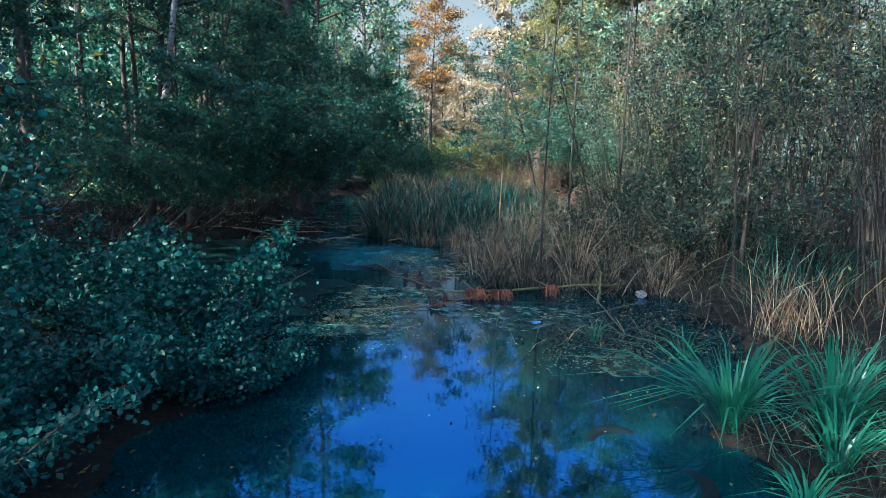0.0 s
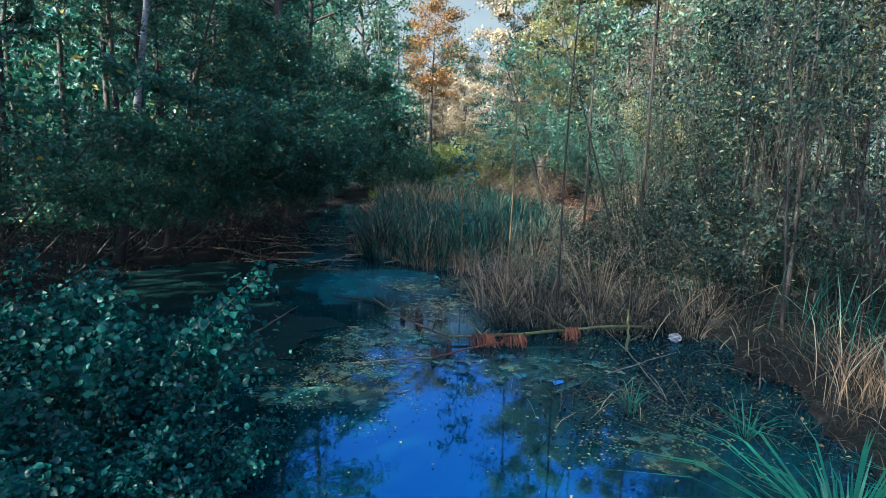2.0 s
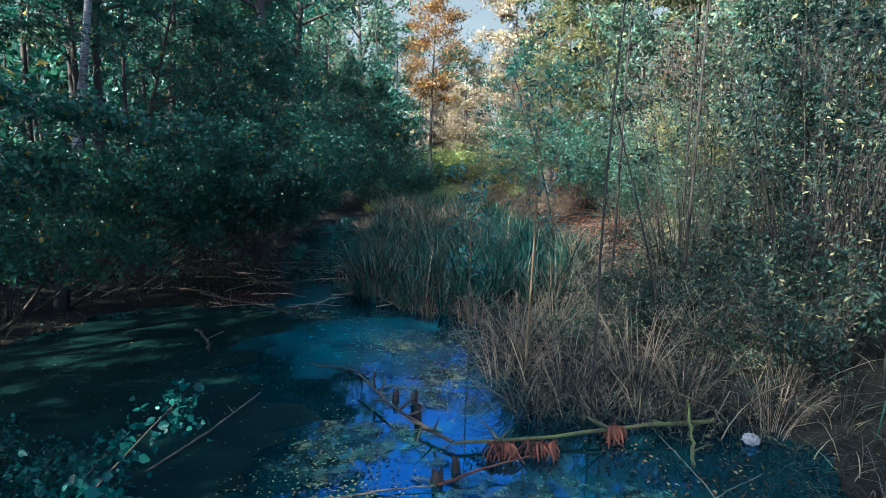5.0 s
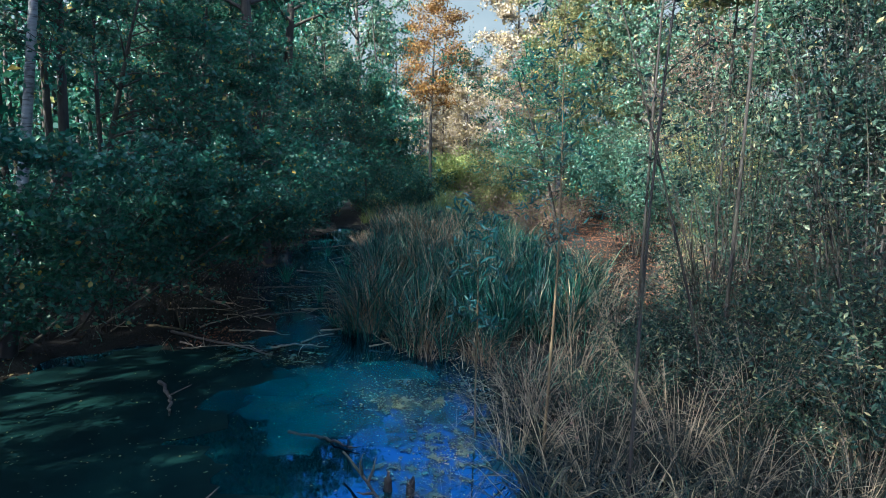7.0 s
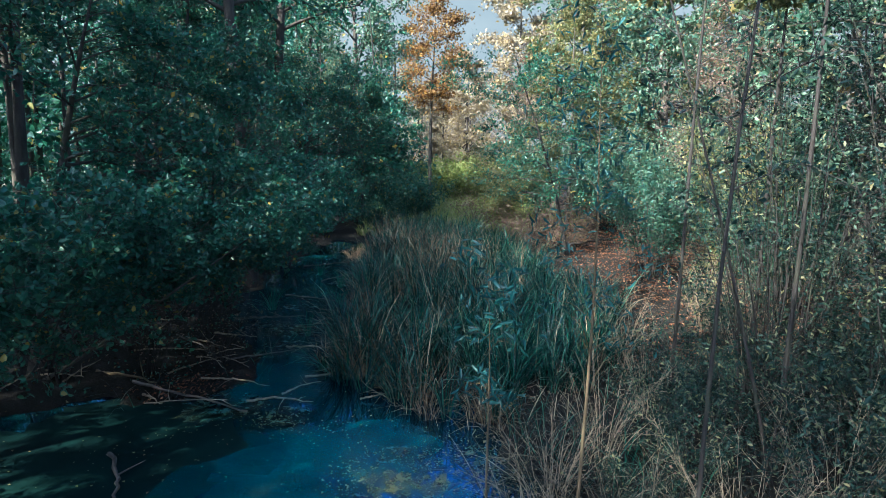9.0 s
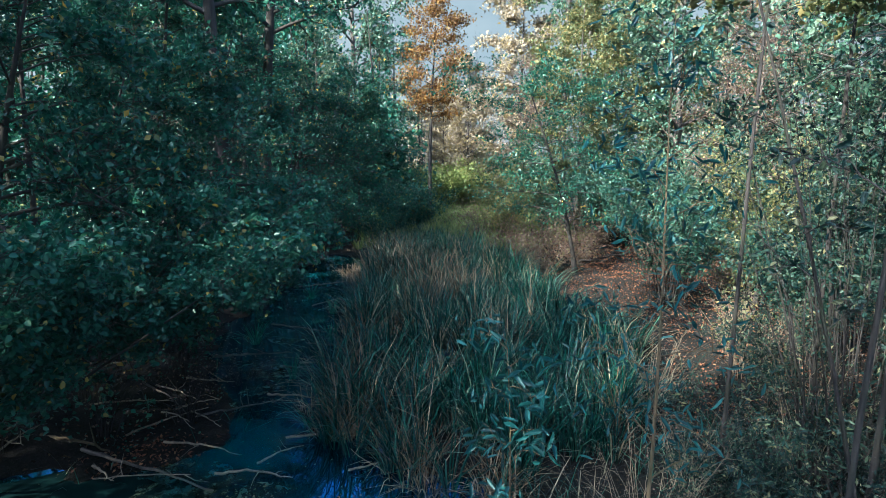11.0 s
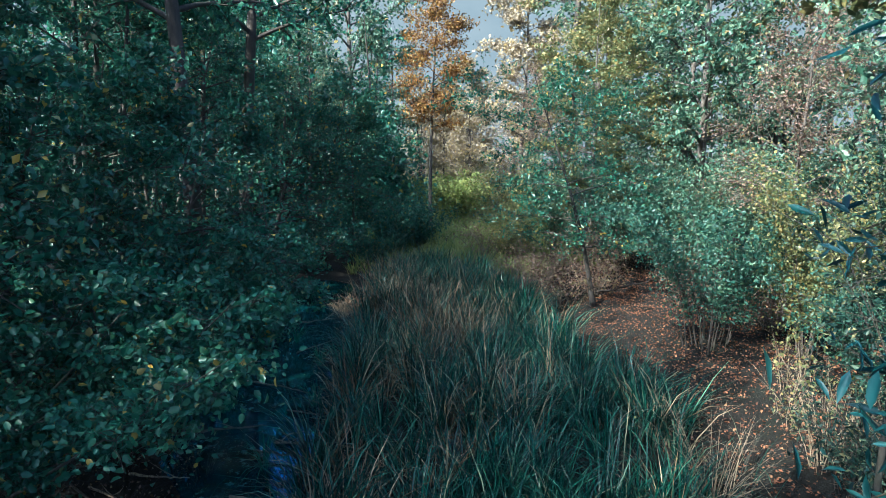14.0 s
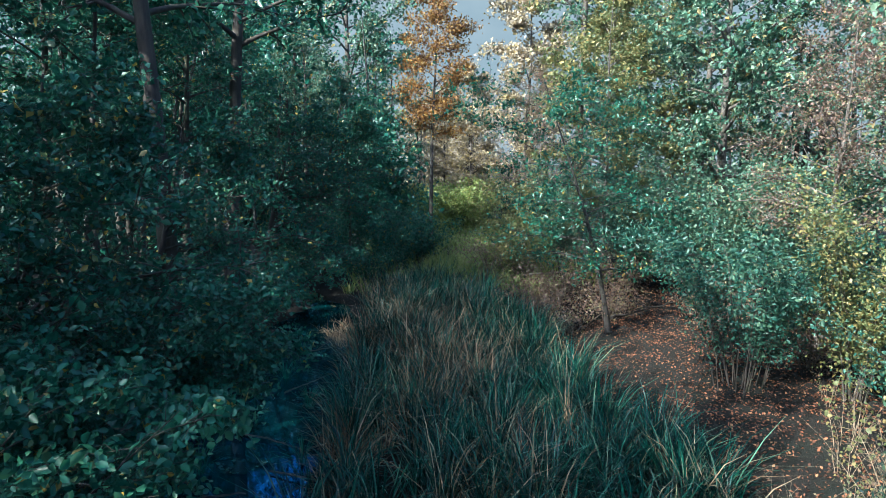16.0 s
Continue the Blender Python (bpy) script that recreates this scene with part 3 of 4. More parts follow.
for x, y, t, s in [(-7.3, 16.9, -6, 1.0), (-6.2, 19.8, 8, 1.0), (-5.9, 21.9, 3, 1.05), (-6.6, 18.8, 14, 1.1), (-7.6, 15.8, -14, 1.0), (-5.7, 23.6, -4, 1.0)]:
    again(low_spray, x, y, t, s)

reaching = grow_tree("alder_tree", "long thin alder limb reaching far out with a lit leafy tip", 38, -6.2, 17.2, 3.5, 0.03, LEAF_ALDER, BARK_DARK, lean=(1.42, -0.57), limbs=9, start=0.78, reach=0.75,
                     rise=0.1, droop=0.3, leaves=1300, leaf=0.075, spread=0.2, fine=True, curve=0.95)
again(reaching, -7.6, 16.8, -3, 0.95)
mid_spray = grow_tree("alder_tree", "slanting alder limb with leaves spread flat above the water", 37, -7.0, 16.2, 3.7, 0.028, LEAF_ALDER, BARK_DARK, lean=(1.05, -0.6), limbs=16, start=0.36, reach=1.7,
                      rise=0.12, droop=0.3, leaves=4200, leaf=0.082, spread=0.14, fine=True, curve=0.8)
for x, y, t, s in [(-7.3, 14.6, -4, 1.0), (-7.7, 13.2, 6, 0.95), (-6.6, 18.0, 12, 1.0), (-6.4, 19.9, -10, 0.95), (-6.2, 21.6, 5, 1.0), (-8.2, 12.2, 10, 1.0)]:
    again(mid_spray, x, y, t, s)

# ---- the sunny side: slender stems, willow thicket and the wood behind ----
sapling = grow_tree("willow_sapling", "slender willow sapling with long drooping leaves standing in the marsh", 41, 1.68, 12.5, 5.7, 0.024, LEAF_SAPLING, BARK_TAN, lean=(0.01, 0.0), limbs=18, start=0.45,
                    reach=0.75, rise=0.6, droop=0.5, leaves=720, leaf=0.10, wide=0.24, spread=0.22, fine=True, group="saplings in the marsh", category="sapling", twigs=4)
grow_tree("willow_sapling", "short thin willow sapling with few leaves at its top", 42, 0.9, 13.1, 3.6, 0.016, LEAF_SAPLING, BARK_TAN, lean=(-0.03, 0.0), limbs=10, start=0.5, reach=0.5, rise=0.5, droop=0.6,
          leaves=260, leaf=0.15, wide=0.24, spread=0.16, fine=True, group="saplings in the marsh", category="sapling", twigs=2)
grow_tree("slender_tree", "thin straight tree with dark bark and sparse leaves", 43, 2.42, 11.55, 9.5, 0.024, LEAF_WILLOW, BARK_BLACK, lean=(0.01, 0.0), limbs=16, start=0.45, reach=0.95, leaves=520, leaf=0.08,
          wide=0.42, spread=0.15, fine=True, group="saplings in the marsh", category="tree")
grow_tree("slender_tree", "thin leaning tree with dark bark and sparse leaves", 44, 4.11, 13.0, 7.8, 0.024, LEAF_WILLOW, BARK_BLACK, lean=(-0.30, 0.0), limbs=13, start=0.4, reach=0.9, leaves=520, leaf=0.08, wide=0.42,
          spread=0.15, fine=True, group="saplings in the marsh", curve=1.05)
grow_tree("slender_tree", "thin tree with smooth tan bark above dry reeds", 45, 5.65, 10.4, 9.0, 0.022, LEAF_WILLOW, BARK_BLACK, lean=(-0.09, 0.0), limbs=18, start=0.35, reach=1.3, leaves=2600, leaf=0.11, wide=0.38,
          spread=0.2, fine=False, group="saplings in the marsh")
willow = grow_shrub("willow_thicket", "thicket of thin willow stems with narrow grey-green leaves", 46, 6.3, 13.3, 6.5, 1.9, 40, LEAF_WILLOW, BARK_BLACK, leaves=4200, leaf=0.10, wide=0.42, spread=0.13, r0=0.016, tuft=0.22,
                    arch=0.05, low=0.4, base=0.7, group="willow thickets", category="willow", twigs=4)
for x, y, t, s in [(7.9, 11.6, 70, 1.0), (5.3, 15.4, 150, 0.85), (8.6, 14.8, 210, 1.15), (7.0, 17.6, 290, 1.0), (9.8, 12.2, 30, 1.2), (7.3, 8.7, 120, 0.95), (9.6, 17.8, 250, 1.2), (9.3, 9.0, 330, 1.1)]:
    again(willow, x, y, t, s)
tall = grow_tree("poplar_tree", "tall slender tree with dark bare trunk and high thin crown", 48, 4.7, 14.2, 12.5, 0.034, LEAF_YELLOW, BARK_BLACK, lean=(0.02, 0.01), limbs=22, start=0.5, reach=2.3,
                 leaves=9000, leaf=0.13, group="slender trees above the thicket")
for x, y, t, s in [(6.3, 11.4, 80, 1.0), (5.7, 16.6, 170, 1.05), (7.6, 13.6, 250, 1.1), (3.9, 15.6, 310, 0.95)]:
    again(tall, x, y, t, s)
low_willow = grow_shrub("willow_shrub", "low dark willow shrub at the edge of the marsh", 47, 5.2, 11.6, 2.1, 1.1, 16, LEAF_WILLOW, BARK_DARK, leaves=2000, leaf=0.10, wide=0.36, spread=0.11, r0=0.012, tuft=0.3,
                        group="low willow shrubs", low=0.1, twigs=6)
for x, y, t, s in [(6.2, 12.2, 40, 1.1), (5.6, 13.8, 110, 1.0), (7.0, 10.8, 200, 1.1), (6.6, 14.8, 270, 1.0), (7.4, 16.4, 15, 1.2), (3.4, 13.7, 80, 0.7), (4.7, 14.3, 150, 0.8), (2.5, 13.2, 220, 0.5), (4.0, 15.7, 300, 0.75), (5.6, 16.9, 35, 0.9), (4.9, 12.3, 260, 0.7), (6.3, 18.8, 120, 0.9), (4.2, 12.6, 65, 0.75), (5.2, 13.2, 130, 0.85), (6.0, 13.0, 200, 0.8), (4.6, 15.2, 290, 0.85), (3.4, 14.8, 20, 0.6), (5.9, 14.4, 340, 0.8)]:
    again(low_willow, x, y, t, s)
gbush = grow_shrub("ash_shrub", "spreading blue-green shrub over brown litter", 51, 7.3, 25.3, 3.4, 2.7, 22, LEAF_TEAL, BARK_DARK, leaves=10000, leaf=0.12, wide=0.45, spread=0.15, arch=0.9, low=0.12, twigs=8, base=0.6)
grow_shrub("yellowing_shrub", "tall shrub turning yellow-green", 52, 9.2, 24.4, 4.8, 1.7, 16, LEAF_YELLOW, BARK_GREY, leaves=11000, leaf=0.09, spread=0.22)
grow_tree("rowan_tree", "small dark blue-green tree with spreading layered limbs", 53, 5.9, 30.2, 7.4, 0.085, LEAF_DEEP, BARK_BLACK, lean=(-0.30, -0.02), limbs=26, start=0.26, reach=3.4, rise=0.22, droop=0.3,
          leaves=9500, leaf=0.13, wide=0.5, spread=0.2, twigs=13, top_thin=0.75)
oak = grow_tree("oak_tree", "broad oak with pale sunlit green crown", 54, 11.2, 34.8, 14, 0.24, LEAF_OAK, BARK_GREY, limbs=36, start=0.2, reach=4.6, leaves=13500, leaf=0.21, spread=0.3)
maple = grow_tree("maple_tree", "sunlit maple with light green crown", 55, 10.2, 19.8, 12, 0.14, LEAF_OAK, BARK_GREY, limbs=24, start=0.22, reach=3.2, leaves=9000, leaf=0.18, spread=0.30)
pinkish = grow_tree("cherry_tree", "half-bare tree with dry pinkish-grey twigs", 56, 10.6, 27.6, 8.6, 0.10, LEAF_PINK, TWIG_GREY, limbs=26, start=0.3, reach=2.5, leaves=9000, leaf=0.085, spread=0.34, twigs=24)
yellow = grow_tree("lime_tree", "lime tree with yellowing sunlit crown", 57, 8.8, 41.0, 18, 0.17, LEAF_YELLOW, BARK_GREY, limbs=24, start=0.2, reach=3.4, leaves=12000, leaf=0.19, spread=0.32)
pale = grow_tree("aspen_tree", "pale autumn aspen with dry cream leaves", 58, 4.5, 62.0, 12.5, 0.15, LEAF_PALE, TWIG_GREY, limbs=24, start=0.2, reach=2.8, leaves=10000, leaf=0.24, spread=0.38)
orange = grow_tree("maple_tree", "maple with orange autumn leaves in full sun", 59, 0.9, 45.0, 14.0, 0.13, LEAF_ORANGE, BARK_DARK, limbs=30, start=0.45, reach=2.3, leaves=10000, leaf=0.17, spread=0.42, top_thin=0.5)
RIGHT_KINDS = [oak, maple, yellow, pinkish]
placed = [(11.2, 34.8), (10.2, 19.8), (10.6, 27.6), (8.2, 41.0), (6.2, 58), (5.0, 29.8)]
for ob, x, y, t, s in [(pale, 2.6, 67.0, 80, 0.9), (pale, 8.4, 60.0, 200, 1.5), (yellow, 9.2, 47.0, 300, 1.55), (oak, 12.0, 50.0, 20, 1.35), (oak, 13.6, 44.5, 120, 1.0), (yellow, 12.4, 39.0, 60, 1.05), (maple, 12.6, 23.5, 140, 1.1), (yellow, 11.4, 14.8, 220, 0.72),
                       (yellow, 11.0, 9.6, 310, 0.72), (yellow, 13.8, 18.2, 10, 0.95), (oak, 15.8, 29.2, 200, 1.0), (maple, 10.4, 4.4, 30, 0.95),
                       (yellow, 7.2, 35.6, 150, 0.62), (pinkish, 7.0, 47.0, 40, 1.1), (oak, 16.5, 37.0, 320, 1.0), (oak, -5.8, 66.0, 40, 1.7), (LEFT_KINDS[0], -6.2, 61.5, 250, 0.85), (LEFT_KINDS[1], -11.5, 56.0, 80, 1.35), (LEFT_KINDS[0], -8.6, 46.0, 190, 0.75), (maple, -2.4, 70.0, 0, 1.4)]:
    again(ob, x, y, t, s)
    placed.append((x, y))
tries = 0
while len(placed) < 22 and tries < 4000:
    tries += 1
    x, y = rng.uniform(13, 22), rng.uniform(0, 52)
    if min((x - a) ** 2 + (y - b) ** 2 for a, b in placed) > 12:
        again(RIGHT_KINDS[int(rng.integers(0, 3))], x, y, rng.uniform(0, 360), rng.uniform(0.85, 1.1))
        placed.append((x, y))
# low growth and at the far end of the reeds
lime_bush = grow_shrub("lime_green_bush", "bright lime-green bush in the sun beyond the reeds", 61, 2.9, 54.5, 3.5, 2.4, 18, LEAF_LIME, BARK_GREY, leaves=4500, leaf=0.22, spread=0.3)
straw_bush = grow_shrub("yellow_bush", "pale yellow bush at the end of the reeds", 62, 4.6, 38.6, 3.9, 2.2, 20, LEAF_YELLOW, TWIG_GREY, leaves=7000, leaf=0.12, spread=0.25)
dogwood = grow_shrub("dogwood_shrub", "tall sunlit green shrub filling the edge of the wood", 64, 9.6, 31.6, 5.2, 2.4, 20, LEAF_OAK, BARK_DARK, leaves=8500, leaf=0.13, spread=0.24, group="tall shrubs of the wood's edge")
for x, y, t, s in [(11.6, 30.0, 70, 1.0), (8.4, 35.0, 160, 0.9), (12.6, 25.8, 240, 1.0), (6.6, 39.4, 310, 0.9)]:
    again(dogwood, x, y, t, s)
low_bush = grow_shrub("bramble_bush", "low tangled green and brown bush", 63, 6.4, 31.8, 1.5, 1.4, 14, LEAF_PINK, TWIG_GREY, leaves=1800, leaf=0.075, spread=0.16, group="low bushes")
for x, y, t, s in [(8.6, 29.3, 60, 1.0), (10.8, 22.0, 150, 1.1), (5.6, 35.0, 250, 1.2), (9.8, 32.0, 10, 1.3), (3.4, 39.6, 90, 1.3), (7.6, 34.4, 300, 1.4), (9.6, 26.4, 45, 1.0), (4.9, 31.0, 280, 1.1), (4.4, 33.0, 140, 1.2)]:
    again(low_bush, x, y, t, s)
seedling = grow_shrub("maple_seedling", "young maple with yellow and orange leaves over litter", 65, 7.6, 22.3, 0.95, 0.45, 7, LEAF_YELLOW, TWIG_TAN_LIT, leaves=60, leaf=0.09, wide=0.8, spread=0.08, r0=0.007,
                     fine=True, group="maple seedlings", category="seedling")
for x, y, t, s in [(7.1, 21.6, 50, 0.8), (8.2, 22.9, 120, 1.1), (7.9, 21.4, 200, 0.9), (8.4, 24.0, 280, 0.8), (6.7, 20.9, 320, 0.6)]:
    again(seedling, x, y, t, s)
for x, y, t, s in [(6.4, 48.0, 120, 1.2), (-0.9, 62.0, 200, 0.9), (5.6, 66.0, 100, 1.0), (1.0, 59.5, 10, 0.95), (4.4, 56.0, 60, 0.9)]:
    again(lime_bush if y > 55 else straw_bush, x, y, t, s)
for x, y, t, s in [(8.3, 20.6, 30, 0.75), (9.0, 36.2, 100, 1.0), (12.6, 28.6, 220, 1.1), (10.4, 39.6, 310, 1.0)]:
    again(gbush, x, y, t, s)


# ---- woods behind the first trees, and far woods ----
def woods(name, label, seed, places, size, blobs, each, m, low):
    """Many trees too far in to tell apart: trunks, and crowns of leaves in clumps."""
    r = np.random.default_rng(seed)
    cs, tubes = [], []
    for x, y, h, wide in places:
        z = 0.4
        tubes.append(tube([(x, y, z), (x + r.normal(0, 0.2), y, h * 0.5), (x + r.normal(0, 0.5), y, h * 0.9)], [0.14, 0.1, 0.03], 5))
        bl = r.normal(0, 1, (blobs, 3)) * [wide, wide, 0]
        bl += np.stack([np.full(blobs, x), np.full(blobs, y), r.uniform(low, h - 0.6, blobs)], 1)
        cs.append(np.repeat(bl, each, 0) + r.normal(0, size * 1.5, (blobs * each, 3)))
    c = np.concatenate(cs)
    c[:, 2] = np.maximum(c[:, 2], 0.5)
    v, f = leaf_cloud(r, c, size, 0.65)
    tagged(new(name, mesh_np(name, v, f, m)), label, "wood", kind="stuff")
    v, f = join(tubes)
    tagged(new(name + "_trunks", mesh_np(name, v, [f], BARK_DARK)), "dark trunks standing close in the wood", "wood", kind="stuff")


r = np.random.default_rng(9)
places = []
for n in range(330):
    a, d = r.uniform(0, 2 * np.pi), r.uniform(66, 105)
    x, y = d * math.sin(a), 18 + d * math.cos(a)
    az = math.degrees(math.atan2(x, y))
    h = r.uniform(14, 19)
    if 0.0 < az < 6.5:
        h = r.uniform(9.5, 11.5)
    places.append((x, y, h, 1.7))
woods("far_woods", "far wood of mixed green and yellowing trees", 10, places, 0.65, 15, 13, LEAF_FAR, 0.8)
# unseen trees below y 15 are made 5 m taller to shade the marsh
places = [(r.uniform(-32, -13), y, r.uniform(12.5, 16) + (5.0 if y < 15 else 0.0), 1.5) for y in r.uniform(-12, 66, 155)]
# heights cut along the sun's line, so that sun reaches the spray over the water
places = [(x, y, min(h, 12.5) if abs(y - 16 - 0.77 * (x + 1)) < 1.8 else h, w) for x, y, h, w in places]
places += [(r.uniform(-26, -9), r.uniform(38, 68), r.uniform(14, 17.5), 1.6) for n in range(26)]
woods("shaded_woods", "dense dark green wood behind the shaded bank", 11, places, 0.48, 20, 17, LEAF_DEEP, 0.6)
places = [(r.uniform(15, 34), r.uniform(-8, 66), r.uniform(10, 14), 1.3) for n in range(120)]
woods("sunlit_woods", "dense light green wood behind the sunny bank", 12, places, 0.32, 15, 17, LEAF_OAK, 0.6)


places = [(r.uniform(0.5, 10.5), r.uniform(72, 94), r.uniform(10.5, 14.5), 1.4) for n in range(26)]
woods("pale_woods", "far pale half-bare autumn trees", 13, places, 0.36, 30, 20, LEAF_PALE, 0.8)


places = [(r.uniform(-15, -3.2), r.uniform(45, 62), r.uniform(14, 18), 1.3) for n in range(36)]
places = [(x, y, min(h, 2.0 + 0.85 * (2.5 - x)) if abs(y - 54 - 0.77 * (x - 2.5)) < 5 else min(h, 9.0) if -6.8 < x < -3.6 else h, w) for x, y, h, w in places]
places += [(r.uniform(-3.6, -1.0), r.uniform(45.5, 51), r.uniform(6.0, 8.5), 0.8) for n in range(12)]
woods("dark_woods", "dense dark wood closing the end of the shaded bank", 14, places, 0.36, 28, 20, LEAF_DEEP, 0.6)


# ---- reeds, sedge and grass ----
def field(r, n, x0, x1, y0, y1, keep):
    """Random places in a box where keep(x, y) is above a random number."""
    x, y = r.uniform(x0, x1, n), r.uniform(y0, y1, n)
    ok = keep(x, y) > r.uniform(0, 1, n)
    x, y = x[ok], y[ok]
    return np.stack([x, y, np.maximum(ground_z(x, y), -0.12) - 0.02], 1)


def patchy(x, y, f=0.9, s=0.0):
    return 0.5 + 0.5 * np.sin(f * x + 1.3 * np.sin(0.8 * f * y + s)) * np.sin(f * y * 0.9 + 1.1 * np.sin(f * x + s))


def stuff(name, label, category, v, f, m):
    return tagged(new(name, mesh_np(name, v, f, m)), label, category, kind="stuff")


def belt(x, y):
    """The cattail belt: from the pond's far shore along the channel."""
    left = np.interp(y, [16.2, 18, 22, 26, 31, 37], [0.0, -1.7, -1.7, -1.8, -2.0, -1.6])
    right = np.interp(y, [16.2, 18, 22, 26, 31, 37], [2.2, 4.2, 5.4, 4.6, 3.8, 3.2])
    return np.clip((x - left) / 0.4, 0, 1) * np.clip((right - x) / 0.8, 0, 1) * (y > 16) * (y < 37)


r = np.random.default_rng(21)
def edge(x, y):
    return ((np.abs(pond_side(x, y)) < 0.45) & (x > -2.6) & (x < 1.6) & (y > 15.5)) * 1.0


def clumps(g, centres, per, radius, uneven=0.3):
    """Blade bases in clumps, and the direction in which each blade leans out."""
    n = len(centres)
    k = g.integers(per // 3, per, n)
    who = np.repeat(np.arange(n), k)
    a, d = g.uniform(0, 2 * np.pi, len(who)), radius * np.sqrt(g.uniform(0, 1, len(who)))
    p = centres[who] + np.stack([d * np.cos(a), d * np.sin(a), 0 * a], 1)
    return p, a + g.normal(0, 0.5, len(a)), g.uniform(0.95 - uneven, 0.95 + uneven, n)[who]


b = field(r, 3000, -2, 5.6, 16, 37, lambda x, y: belt(x, y) * (0.1 + 0.9 * patchy(x, y, 1.9) ** 1.7))
p, az, size = clumps(r, b, 34, 0.14, 0.4)
v, f = blades(r, p, 1.15 * size, 0.024, 0.42, 0.22, az)
stuff("cattail_reeds", "dense green cattail reeds with some dry blades", "reeds", v, f, REED)
# dry reeds; the two dense patches also stand in for sun flecks
b = field(r, 2700, -2, 5.6, 16, 37, lambda x, y: belt(x, y) * np.clip(0.5 * patchy(x, y, 1.4, 2.0) ** 3 + 0.8 * np.exp(-((x - 0.9) / 1.0) ** 2 - ((y - 26) / 2.5) ** 2) + 0.7 * np.exp(-((x + 0.2) / 0.9) ** 2 - ((y - 31) / 2.5) ** 2), 0, 1))
p, az, size = clumps(r, b, 22, 0.16, 0.5)
v, f = blades(r, p, 1.2 * size, 0.018, 0.5, 0.3, az)
c0 = field(r, 1500, -5.4, 1.6, 15.5, 33, lambda x, y: edge(x, y) * (0.25 + 0.75 * patchy(x, y, 2.3, 0.5)))
c0[:, 2] = np.maximum(c0[:, 2], -0.05)
p2, az2, size2 = clumps(r, c0, 20, 0.12)
v2, f2 = blades(r, p2, 0.55 * size2, 0.014, 0.7, 0.5, az2)
stuff("shore_tussocks", "reddish dead sedge tussocks along the reed edge", "grass", v2, f2, REED_DRY)
stuff("dry_reeds", "dry straw-coloured reeds among the green ones", "reeds", v, f, REED_DRY)
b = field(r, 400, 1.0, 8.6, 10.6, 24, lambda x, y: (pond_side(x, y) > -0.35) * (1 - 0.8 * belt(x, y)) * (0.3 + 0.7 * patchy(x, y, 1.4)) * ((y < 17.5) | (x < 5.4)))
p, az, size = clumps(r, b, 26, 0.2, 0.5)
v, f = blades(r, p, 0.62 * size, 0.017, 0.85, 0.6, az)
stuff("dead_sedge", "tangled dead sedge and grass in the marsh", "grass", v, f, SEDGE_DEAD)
b = field(r, 7000, 1.0, 8.6, 10.6, 25, lambda x, y: (pond_side(x, y) > 0.0) * patchy(x, y, 1.1, 4.0) ** 2 * ((y < 17.5) | (x < 5.6)))
v, f = blades(r, b, 0.8, 0.014, 0.5, 0.3)
stuff("marsh_grass", "green marsh grass between the dead sedge", "grass", v, f, REED)
b = field(r, 1300, 4.3, 7.2, 6.6, 10.2, lambda x, y: (pond_side(x, y) > 0.05) * np.exp(-((x - 5.2) / 0.6) ** 2 - ((y - 8.0) / 0.7) ** 2))
v, f = blades(r, b, 1.0, 0.010, 0.4, 0.3)
stuff("dry_reed_grass", "sunlit clump of dry golden reed grass on the shore", "grass", v, f, REED_DRY)
b = field(r, 240, 4.9, 7.6, 8.2, 10.8, lambda x, y: (pond_side(x, y) > 0.05) * np.exp(-((x - 6.1) / 0.8) ** 2 - ((y - 9.3) / 0.8) ** 2))
v, f = blades(r, b, 1.4, 0.016, 0.5, 0.15)
stuff("common_reed", "tall green common reed behind the dry grass", "reeds", v, f, REED)
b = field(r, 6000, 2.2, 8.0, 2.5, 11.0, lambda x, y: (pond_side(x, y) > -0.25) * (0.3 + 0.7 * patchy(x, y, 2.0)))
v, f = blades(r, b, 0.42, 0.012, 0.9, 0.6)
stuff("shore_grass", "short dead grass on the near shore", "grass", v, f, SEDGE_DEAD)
b = field(r, 1400, 0.8, 4.4, 6.9, 9.6, lambda x, y: np.exp(-((x - 2.6) / 0.9) ** 2 - ((y - 8.1) / 0.55) ** 2))
b[:, 2] = np.maximum(b[:, 2], -0.02)
v, f = blades(r, b, 0.28, 0.010, 1.0, 0.9)
stuff("floating_sedge", "flattened sedge and dead stalks on a floating mat", "grass", v, f, SEDGE_DEAD)
b = field(r, 700, -9, 0.6, 14, 24, lambda x, y: (np.abs(pond_side(x, y)) < 0.5) * (x < 0.4) * patchy(x, y, 1.5))
v, f = blades(r, b, 0.4, 0.012, 0.7, 0.5)
stuff("bank_grass", "scattered grass along the shaded shore", "grass", v, f, REED)

b = field(r, 1500, -2.5, 8, 36, 60, lambda x, y: 0.25 + 0.75 * patchy(x, y, 0.9, 2.0))
p, az, size = clumps(r, b, 20, 0.25, 0.4)
v, f = blades(r, p, 0.8 * size, 0.035, 0.5, 0.4, az)
stuff("meadow_grass", "tall yellow-green grass beyond the end of the reeds", "grass", v, f, LEAF_LIME)

# leaf litter and floating leaves
c = field(r, 44000, 3.5, 12.5, 17.5, 40, lambda x, y: (1 - belt(x, y)) * (0.4 + 0.6 * patchy(x, y, 1.2, 1.0)))
# left bank litter takes the dark copy, its shade held in the colour
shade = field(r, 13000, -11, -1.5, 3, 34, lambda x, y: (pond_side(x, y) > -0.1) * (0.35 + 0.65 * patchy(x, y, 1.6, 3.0)))
